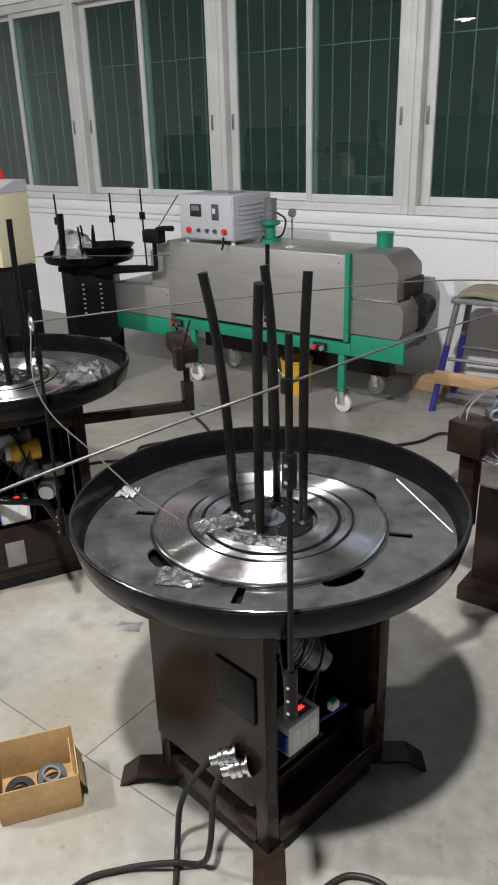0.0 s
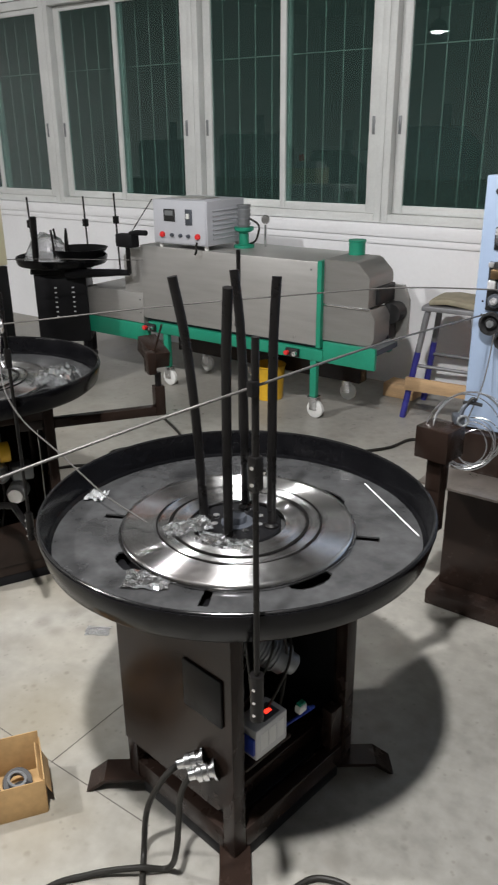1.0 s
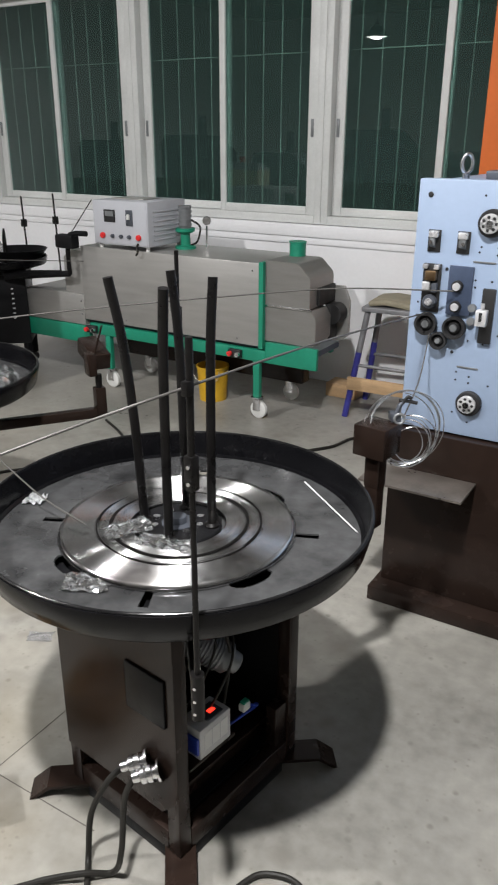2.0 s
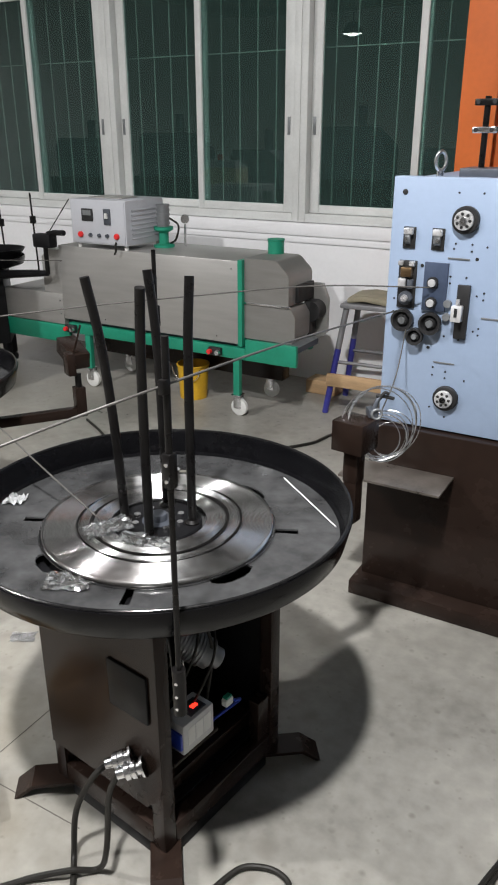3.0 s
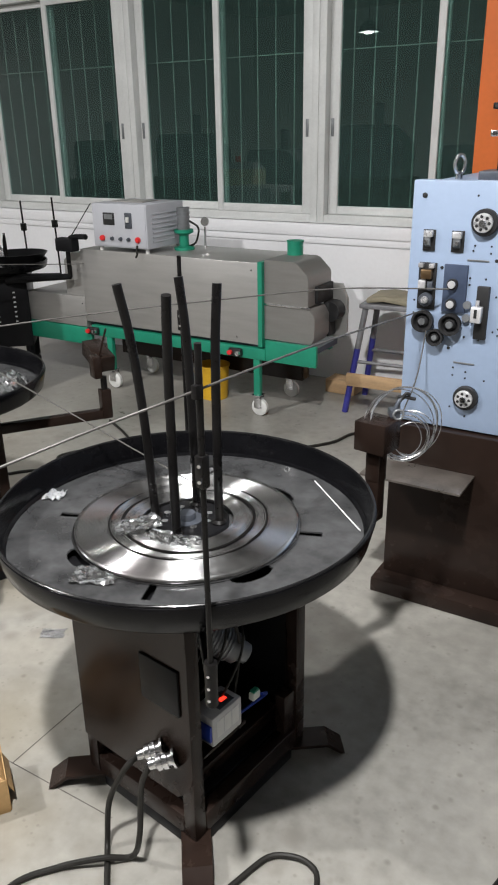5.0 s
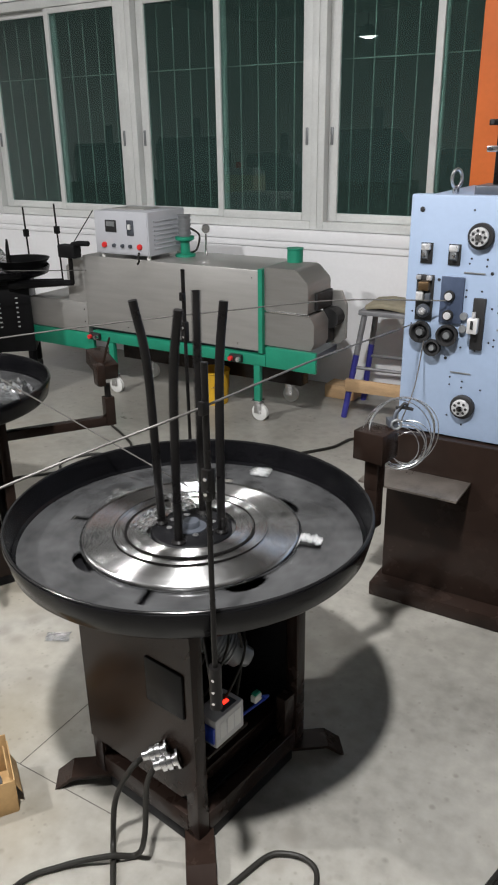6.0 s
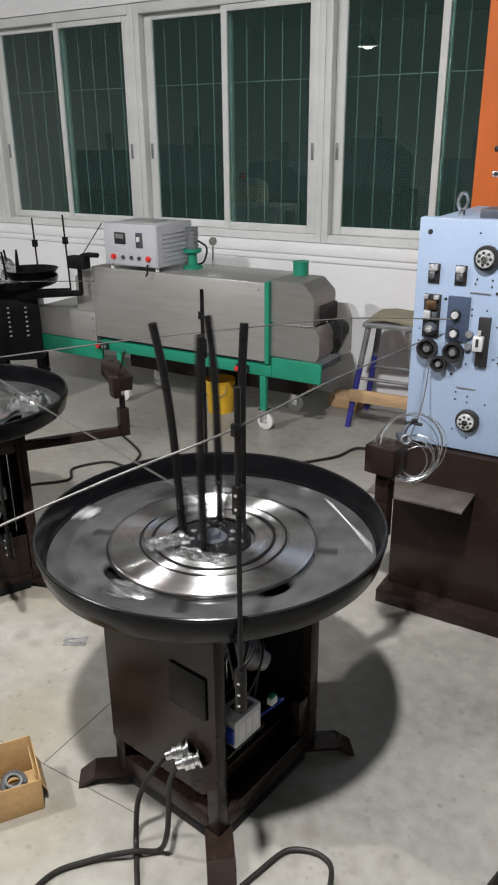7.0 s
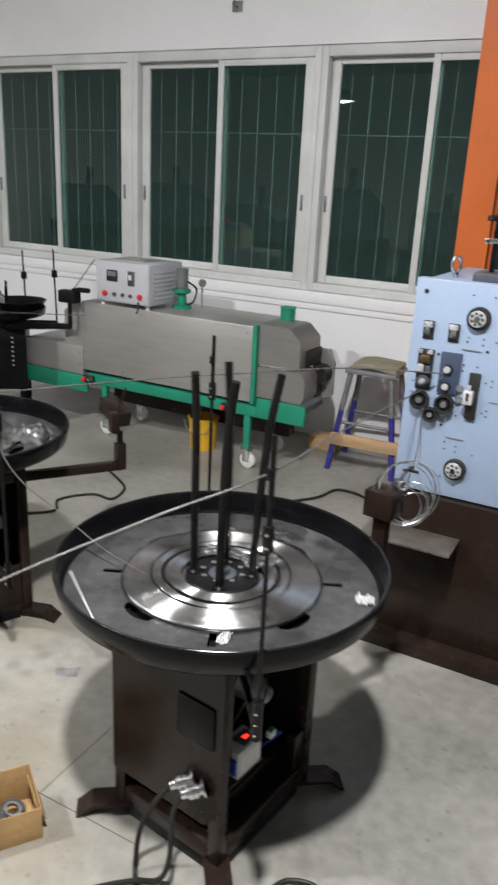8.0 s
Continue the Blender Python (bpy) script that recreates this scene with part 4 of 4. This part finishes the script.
for x, z, r in ((-0.728, 1.342, 0.008), (-0.57, 1.345, 0.003), (-0.50, 1.345, 0.003), (-0.566, 1.205, 0.003), (-0.518, 1.205, 0.003), (-0.57, 1.19, 0.003), (-0.518, 1.185, 0.003), (-0.50, 1.165, 0.005), (-0.475, 1.20, 0.003), (-0.66, 1.135, 0.005),
                (-0.572, 1.11, 0.003), (-0.572, 1.09, 0.003), (-0.525, 1.11, 0.003), (-0.49, 1.06, 0.003), (-0.47, 1.05, 0.003), (-0.47, 1.07, 0.003), (-0.49, 0.955, 0.003), (-0.475, 0.945, 0.003), (-0.475, 0.965, 0.003), (-0.575, 0.93, 0.003), (-0.53, 0.925, 0.003),
                (-0.62, 0.89, 0.005), (-0.60, 0.83, 0.003), (-0.56, 0.82, 0.003), (-0.60, 0.805, 0.003), (-0.56, 0.80, 0.003), (-0.50, 0.80, 0.003), (-0.60, 0.70, 0.003), (-0.55, 0.675, 0.003), (-0.74, 0.99, 0.003), (-0.74, 1.03, 0.003), (-0.735, 0.96, 0.003),
                (-0.36, 1.12, 0.012), (-0.375, 0.88, 0.012), (-0.39, 1.08, 0.004), (-0.41, 1.1, 0.003), (-0.33, 1.31, 0.004), (-0.2, 1.3, 0.004), (-0.2, 0.75, 0.004), (-0.32, 0.72, 0.004)):
    disc_on(x, z, r, 0.0015, RUBBER, bm_, name="screw_hole")
b = disc_on(-0.20, 1.0, 0.12, 0.02, RUBBER, bm_, name="coiling_head", label="large black coiling head")
disc_on(-0.20, 1.0, 0.06, 0.03, MOTORGREY, b, BY - 0.021, "spindle")
part("lifting_eye", tube([(-0.685 + 0.013 * math.cos(2 * math.pi * k / 28), 2.42 + 0.010 * math.cos(2 * math.pi * k / 28), 1.422 + 0.027 * math.sin(2 * math.pi * k / 28)) for k in range(28)], 0.0055, closed=True), STEEL, bm_, "steel lifting eye")
part("eye_base", cyl((-0.685, 2.42, 1.3755), (-0.685, 2.42, 1.393), 0.011), STEEL, bm_)
part("top_block", box(-0.61, -0.40, 2.36, 2.50, 1.3755, 1.405, 0.003), DARKGREY, bm_)
st = part("wire_stand", cyl((-0.565, 2.43, 1.4055), (-0.565, 2.43, 1.60), 0.009), RODMAT, bm_, "black upright with two steel clamps")
for z, mt in ((1.50, STEEL), (1.575, RODMAT)):
    part("stand_clamp", box(-0.60, -0.53, 2.415, 2.445, z, z + 0.018, 0.003), mt, st)
    for x in (-0.588, -0.542):
        part("clamp_screw", cyl((x, 2.4145, z + 0.009), (x, 2.41, z + 0.009), 0.006, seg=10), RUBBER, st)
part("top_drum", cyl((-0.45, 2.62, 1.43), (0.2, 2.62, 1.43), 0.055, seg=28), BLUE, bm_)


def dark_machine(x, y, w, h):
    """A bulky dark machine across the hall, seen only as a reflection in the window glass."""
    m = thing("dark_machine", "bulky dark machine across the hall, mirrored in the windows", "machine", pose(x, y, 0), "machines across the hall")
    part("base", box(-w, w, -0.4, 0.4, 0, h * 0.45, 0.02), BROWN, m)
    part("body", prism([(-w * 0.8, h * 0.4505), (w * 0.85, h * 0.4505), (w * 0.85, h * 0.8), (w * 0.4, h), (-w * 0.7, h), (-w * 0.8, h * 0.9)], -0.32, 0.32), DARKGREY, m)
    part("duct", cyl((0.1, 0, h + 0.0005), (0.1, 0, h + 0.35), 0.08, seg=16), DARKGREY, m)


for x, y, w, h in ((-9.6, -4.8, 0.9, 1.5), (-7.4, -4.6, 0.7, 1.2), (-5.7, -4.9, 0.8, 1.6), (-3.9, -5.1, 0.6, 1.25), (-11.6, -4.5, 0.8, 1.4)):
    dark_machine(x, y, w, h)

# ---- cabinet at the far left ----
cc = thing("switch_cabinet", "cream enamelled switch cabinet with a red lamp on a black stand", "cabinet", pose(-3.76, 2.5, 0))
part("case", box(-0.22, 0.15, 0.0, 0.22, 0.83, 1.215, 0.006), CREAM, cc)
part("rain_lid", prism([(0.0, 1.2155), (0.22, 1.2155), (0.22, 1.275), (0.14, 1.275)], -0.22, 0.15, axis="x"), GREYBOX, cc, "sloping grey lid")
part("door", box(-0.21, 0.11, -0.009, -0.0005, 0.84, 1.205, 0.003), CREAM, cc)
part("stand", box(-0.22, 0.17, 0.03, 0.20, 0.0, 0.829, 0.004), BLACK, cc)
part("beacon", lathe([(0.0, 0.05), (0.02, 0.05), (0.026, 0.04), (0.026, 0.0), (0.0, 0.0)], 16, m=Matrix.Translation((-0.03, 0.18, 1.2755))), REDP, cc, "red beacon")

# ---- carton with rings ----
carton = thing("cardboard_box", "open brown cardboard box holding black rings", "box", pose(-1.289, 0.777, 0, 0, 0, 55))
CW, CD, CH = 0.092, 0.072, 0.10
fl_ = box(CW + 0.004, CW + 0.0065, -CD * 0.8, CD * 0.7, 0.03, CH - 0.002, 0.0006, m=Matrix.Translation((0.028, 0, -0.022)) @ Matrix.Rotation(radians(-22), 4, "Y"))
part("side_flap", fl_, CARD, carton)
part("bottom", box(-CW, CW, -CD, CD, 0.0, 0.003), CARD, carton)
for a in (box(-CW, CW, -CD - 0.003, -CD, 0.0, CH, 0.001), box(-CW, CW, CD, CD + 0.003, 0.0, CH + 0.02, 0.001), box(-CW - 0.003, -CW, -CD, CD, 0.0, CH, 0.001), box(CW, CW + 0.003, -CD, CD, 0.0, CH, 0.001)):
    part("wall_flap", a, CARD, carton)
for x, y, rx in ((-0.045, -0.01, 12), (0.03, 0.01, 35), (0.04, -0.035, 8)):
    r = tagged(link("ring", lathe([(0.018, 0.0), (0.034, 0.0), (0.036, 0.006), (0.034, 0.012), (0.018, 0.012)], 28, closed=True), RUBBER), "black ring lying in the cardboard box", "ring", "rings in the box")
    r.matrix_basis = carton.matrix_basis @ pose(x, y, 0.03, rx, 8, 0)
rim = tagged(link("ring", lathe([(0.017, 0.0), (0.023, 0.0), (0.023, 0.005), (0.017, 0.005)], 28, closed=True), MOTORGREY), "grey ring lying in the cardboard box", "ring", "rings in the box")
rim.matrix_basis = carton.matrix_basis @ pose(0.03, 0.0, 0.05, 14, 10, 20)

# ---- cables and wires ----


def cable(pts, r, label, mat=CABLE, name="cable", category="cable", group=""):
    return tagged(link(name, tube(smooth_path(pts), r, seg=10), mat), label, category, group)


cable([PLUG[0], PLUG[0] + Vector((-0.02, -0.03, -0.03)), (-0.90, 0.87, 0.13), (-0.905, 0.855, 0.02), (-0.86, 0.80, 0.009), (-0.78, 0.70, 0.009), (-0.70, 0.55, 0.009)], 0.0068, "thick black power cable from the decoiler to the floor")
cable([PLUG[1], PLUG[1] + Vector((-0.008, -0.025, -0.045)), (-0.80, 0.85, 0.10), (-0.835, 0.855, 0.012), (-0.88, 0.81, 0.026), (-0.965, 0.745, 0.010), (-1.02, 0.65, 0.009), (-1.0, 0.45, 0.009)], 0.0068, "thick black power cable curling over the floor")
cable([(-0.62, 0.85, 0.009), (-0.60, 0.92, 0.009), (-0.572, 1.007, 0.009), (-0.535, 1.037, 0.009), (-0.488, 1.045, 0.009), (-0.45, 1.02, 0.009), (-0.43, 0.93, 0.009), (-0.46, 0.8, 0.009)], 0.0065, "loop of black cable on the concrete floor")
cable([(-1.75, 3.0, 0.008), (-1.578, 3.218, 0.008), (-1.503, 3.33, 0.008), (-1.44, 3.5, 0.008), (-1.2, 3.4, 0.008), (-0.85, 2.8, 0.008)], 0.008, "black cable on the floor by the machine")
cable([(-2.8, 2.0, 0.007), (-2.69, 2.216, 0.007), (-2.567, 2.365, 0.007), (-2.643, 2.485, 0.007), (-2.548, 2.642, 0.007), (-2.42, 2.653, 0.007), (-2.45, 2.8, 0.007), (-2.562, 2.893, 0.007), (-2.76, 3.005, 0.007)], 0.007, "thin black cable winding over the floor")

cable([(-2.1, -0.9, 0.55), (-1.05, 0.16, 0.93), (-0.85, 0.42, 1.05), (-0.70, 0.65, 1.12), (-0.585, 0.818, 1.166), (-0.62, 1.3, 1.12), (-0.66, 1.8, 1.06), (-0.70, 2.215, 1.005)], 0.0021, "steel wire running over the guide rod to the coiling machine", WIREST, "steel_wire", "wire", "running wires")
cable([(-1.745, 1.265, 1.02), (-1.45, 1.55, 1.05), (-1.15, 1.8, 1.075), (-0.9, 2.04, 1.085), (-0.625, 2.21, 1.078)], 0.0022, "steel wire stretched to the upper rollers of the coiling machine", WIREST, "steel_wire", "wire", "running wires")
cable([(-4.6, 2.0, 0.72), (-3.9, 2.7, 0.83), (-3.30, 3.52, 0.78)], 0.0025, "pale steel wire leading to the furnace", WIREST, "steel_wire", "wire", "running wires")
RING = Vector((-1.745, 1.265, 1.0))
HANGING = [RING + Vector(p) for p in ((0, 0, 0), (0.031, -0.027, -0.031), (0.065, -0.059, -0.066), (0.133, -0.104, -0.121), (0.247, -0.141, -0.170), (0.407, -0.168, -0.210), (0.5, -0.185, -0.236), (0.601, -0.204, -0.258), (0.756, -0.224, -0.276))]


def along(line, lengths):
    """Points of a line at the given lengths from its start."""
    out, i, run = [], 0, 0.0
    for L in lengths:
        while i < len(line) - 2 and run + (line[i + 1] - line[i]).length < L:
            run += (line[i + 1] - line[i]).length
            i += 1
        out.append(line[i] + (line[i + 1] - line[i]).normalized() * (L - run))
    return out


STEPS = [0.0365 * k for k in range(24)]
WIRE_STATES = {"slack": along(smooth_path(HANGING), STEPS), "low": along([RING, RING + Vector((0.809, -0.173, -0.274))], STEPS), "taut": along([RING, RING + Vector((0.823, 0.043, -0.274))], STEPS)}
drawn = thing("steel_wire", "springy steel wire drawn off the coil", "wire", group="running wires")
drawn_pieces = [part("wire_piece", tube([(0, 0, -0.0004), (0, 0, 0.0369)], 0.0019, seg=8), WIREST, drawn) for k in range(23)]

cable([(-0.578, 1.745, 0.845), (-0.61, 1.93, 0.885), (-0.688, 2.219, 0.944)], 0.002, "steel wire from the arm head up to the feed wheel", WIREST, "steel_wire", "wire", "running wires")

cable([(-0.20, 0.95, 0.008), (-0.10, 1.208, 0.008), (-0.072, 1.35, 0.008), (-0.045, 1.492, 0.008), (-0.016, 1.668, 0.008), (0.05, 1.9, 0.008)], 0.009, "braided black cable lying on the floor before the machine")
cable([(-0.16, 1.0, 0.02), (-0.085, 1.28, 0.022), (-0.04, 1.409, 0.024), (-0.008, 1.46, 0.012), (0.10, 1.58, 0.008), (0.3, 1.62, 0.008)], 0.006, "thin black cable crossing the floor before the machine")
tagged(link("floor_bar", box(0, 0.22, -0.014, 0.014, 0, 0.02, 0.002), BROWN), "dark flat steel bar lying on the floor", "bar").matrix_basis = pose(-0.012, 1.41, 0, 0, 0, -50)
wb = thing("wall_bracket", "small dark bracket fixed high on the white wall", "bracket", pose(-2.74, 4.35, 2.69))
part("plate", box(-0.035, 0.035, -0.012, -0.001, -0.03, 0.03, 0.003), MOTORGREY, wb)
part("hook", tube(smooth_path([(0, -0.012, 0), (0, -0.05, 0.0), (0.02, -0.07, 0.03), (0.03, -0.05, 0.04)]), 0.007), MOTORGREY, wb)

# loose wire rings on the arm head
loops = thing("wire_loops", "loose bundle of shiny steel wire rings hanging on the arm", "wire")
random.seed(8)
for k in range(11):
    outer = k < 5
    R_ = random.uniform(0.094, 0.106) if outer else random.uniform(0.048, 0.066)
    c0 = Vector((-0.585, 1.765, 0.805)) if outer else Vector((-0.572, 1.77, 0.766))
    c0 += Vector((random.uniform(-0.01, 0.012), random.uniform(-0.02, 0.02), random.uniform(-0.006, 0.006)))
    m = pose(*c0, 80 + random.uniform(-12, 12), random.uniform(-12, 12), 38 + random.uniform(-14, 14))
    part("wire_ring", tube([m @ Vector((R_ * math.cos(2 * math.pi * a / 44), R_ * math.sin(2 * math.pi * a / 44), 0.007 * math.sin(4 * math.pi * a / 44 + k))) for a in range(44)], 0.0014, seg=6, closed=True), STEEL if k % 3 else MOTORGREY, loops)
gh = thing("wire_clamp", "small dark steel wire clamp with a wing lever", "clamp", pose(-0.60, 1.735, 0.8285, 0, 0, 38))
part("block", box(-0.012, 0.012, -0.018, 0.02, 0.0, 0.022, 0.003), DARKGREY, gh)
part("eyelet", tube([(0.006 + 0.013 * math.cos(a * math.pi / 10), -0.02, 0.012 + 0.013 * math.sin(a * math.pi / 10)) for a in range(20)], 0.0035, closed=True), MOTORGREY, gh)
part("stem", tube(smooth_path([(0.004, 0, 0.018), (0.012, 0.004, 0.038), (0.022, 0.006, 0.050)]), 0.006), DARKGREY, gh)
part("lever", tube(smooth_path([(0.010, 0.006, 0.052), (0.032, 0.004, 0.050), (0.056, 0.0, 0.045)]), 0.0045), RUBBER, gh)
part("wing", tube(smooth_path([(0.020, 0.004, 0.046), (0.030, 0.0, 0.062), (0.040, 0.0, 0.058)]), 0.0045), RUBBER, gh)

# ---- the coil and loose plastic on the tray ----
ZT = RIM_Z - 0.0615
prof = []
turns = 50
ra, rb = 0.104, 0.249
for k in range(turns * 3 + 1):
    r = ra + (rb - ra) * k / (turns * 3)
    h = 0.013 - 0.004 * max(0, (r - 0.18) / 0.07) + 0.0012 * (k % 3 == 1) + 0.005 * math.exp(-((r - 0.135) / 0.008) ** 2) - 0.003 * math.exp(-((r - 0.155) / 0.006) ** 2) + 0.004 * math.exp(-((r - 0.175) / 0.004) ** 2)
    prof.append((r, h))
prof += [(0.2495, 0.0145), (0.252, 0.0135), (0.257, 0.006), (0.258, 0.002), (0.257, 0.0), (ra, 0.0)]
coil = link("wire_coil", lathe(prof, 128, closed=True), COILST, smooth=70)
tagged(coil, "flat coil of shiny steel strip lying on the black tray", "coil")
# Black rings draw the dark grooves between the coil's windings.
dark = bmesh.new()
for R_ in (0.150, 0.178, 0.147):
    tube([(R_ * math.cos(2 * math.pi * a / 72) + 0.004, R_ * math.sin(2 * math.pi * a / 72), 0.0155 + 0.003 * math.sin(4 * math.pi * a / 72)) for a in range(72)], 0.0022, dark, 6, True)
part("groove_ring", dark, RODMAT, coil, "thin black rings drawn for the coil's dark grooves")
coil2 = copy_thing(coil, pose(D2.x - 0.02, D2.y, RIM_Z - 0.0615))
tagged(coil2, "flat coil of shiny steel strip under plastic on the still tray")


def scrap(name, label, sx, sy, mat, seed, h=0.02, nn=13, dome=0.0):
    """A crumpled piece of plastic film, flat or heaped up to a dome."""
    random.seed(seed)
    bm = bmesh.new()
    off = Vector((seed * 3.1, seed * 1.7, 0))
    g = []
    for i in range(nn):
        row = []
        for j in range(nn):
            u, v = i / (nn - 1) * 2 - 1, j / (nn - 1) * 2 - 1
            z = abs(noise.noise(Vector((u * 2.6, v * 2.6, 0)) + off)) * h * 0.8 + random.uniform(0, h * 0.08) + dome * math.sqrt(max(0.0, (1 - u * u) * (1 - v * v)))
            e = 1 + 0.25 * noise.noise(Vector((u, v, 3)) + off)
            row.append(bm.verts.new((u * sx * e, v * sy * e, z + 0.001)))
        g.append(row)
    for i in range(nn - 1):
        for j in range(nn - 1):
            bm.faces.new((g[i][j], g[i + 1][j], g[i + 1][j + 1], g[i][j + 1]))
    bmesh.ops.solidify(bm, geom=bm.faces[:], thickness=0.0006)
    return tagged(link(name, bm, mat, smooth=20), label, "plastic film")


def polar(a, r, z, turn=0.0):
    return pose(r * math.cos(radians(a)), r * math.sin(radians(a)), z, 0, 0, turn)


RIDERS = [(coil, pose(0, 0, ZT)),
          (scrap("plastic_film", "clear plastic film crumpled round the hub", 0.06, 0.025, FILM, 15, 0.02), polar(-70, 0.10, ZT + 0.014, 10)),
          (scrap("plastic_film", "crumpled white plastic scrap lying on the tray", 0.022, 0.02, MILKY, 3, 0.03), polar(-168, 0.365, ZT, 20)),
          (scrap("plastic_film", "clear plastic film scrap by the coil edge", 0.05, 0.03, FILM, 4, 0.02), polar(-92, 0.275, ZT, 30)),
          (scrap("plastic_film", "clear plastic film crumpled inside the coil", 0.05, 0.03, FILM, 5, 0.018), polar(-125, 0.115, ZT + 0.018, 60)),
          (scrap("plastic_film", "torn white plastic tag at the coil edge", 0.014, 0.03, MILKY, 6, 0.02), polar(120, 0.27, ZT, 10))]
strip = link("plastic_strip", tube([(0.372 * math.cos(radians(70)), 0.372 * math.sin(radians(70)), 0.003), (0.388 * math.cos(radians(28)), 0.388 * math.sin(radians(28)), 0.003)], 0.0017, seg=8), MILKY)
RIDERS.append((tagged(strip, "straight pale plastic strip lying on the tray", "strip"), pose(0, 0, ZT)))

fl = scrap("plastic_film", "clear plastic film scrap on the concrete floor", 0.04, 0.026, HAZEFILM, 9, 0.006)
fl.matrix_basis = pose(-1.60, 1.38, 0.0, 0, 0, 30)
dz = RIM_Z - 0.062
sc2 = scrap("plastic_film", "hazy plastic bag standing crumpled on the still tray", 0.07, 0.06, FILM, 11, 0.05, dome=0.05)
sc2.matrix_basis = pose(-2.0, 1.66, dz, 0, 0, 20)
sc3 = scrap("plastic_film", "clear plastic bag crumpled on the still tray", 0.12, 0.07, FILM, 12, 0.02)
sc3.matrix_basis = pose(-2.2, 1.55, dz, 0, 0, 50)
sc4 = scrap("plastic_film", "hazy plastic bag heaped on the far tray", 0.15, 0.13, HAZEFILM, 13, 0.05, dome=0.17)
sc4.matrix_basis = pose(-4.20, 3.49, 0.75 - 0.044, 0, 0, 50)


# ---- what moves ----
def motions():
    """The tray, the coil and the loose plastic spin together about the decoiler's axis; the pieces of the drawn wire swing from slack to taut."""
    walk(tray1, [(t, pose(0, 0, RIM_Z, 0, 0, a - TURN1)) for t, a in SPIN])
    for k, ob in enumerate(drawn_pieces):
        rows = []
        for t, state in ((0.0, "slack"), (2.3, "slack"), (3.2, "low"), (3.6, "low"), (4.1, "taut"), (6.9, "taut"), (7.5, "slack"), (8.0, "slack")):
            a, b = WIRE_STATES[state][k], WIRE_STATES[state][k + 1]
            rows.append((t, Matrix.Translation(a) @ (b - a).to_track_quat("Z", "X").to_matrix().to_4x4()))
        walk(ob, rows)
    for ob, rest in RIDERS:
        walk(ob, [(t, pose(D1.x, D1.y, 0, 0, 0, a) @ rest) for t, a in SPIN])


motions()
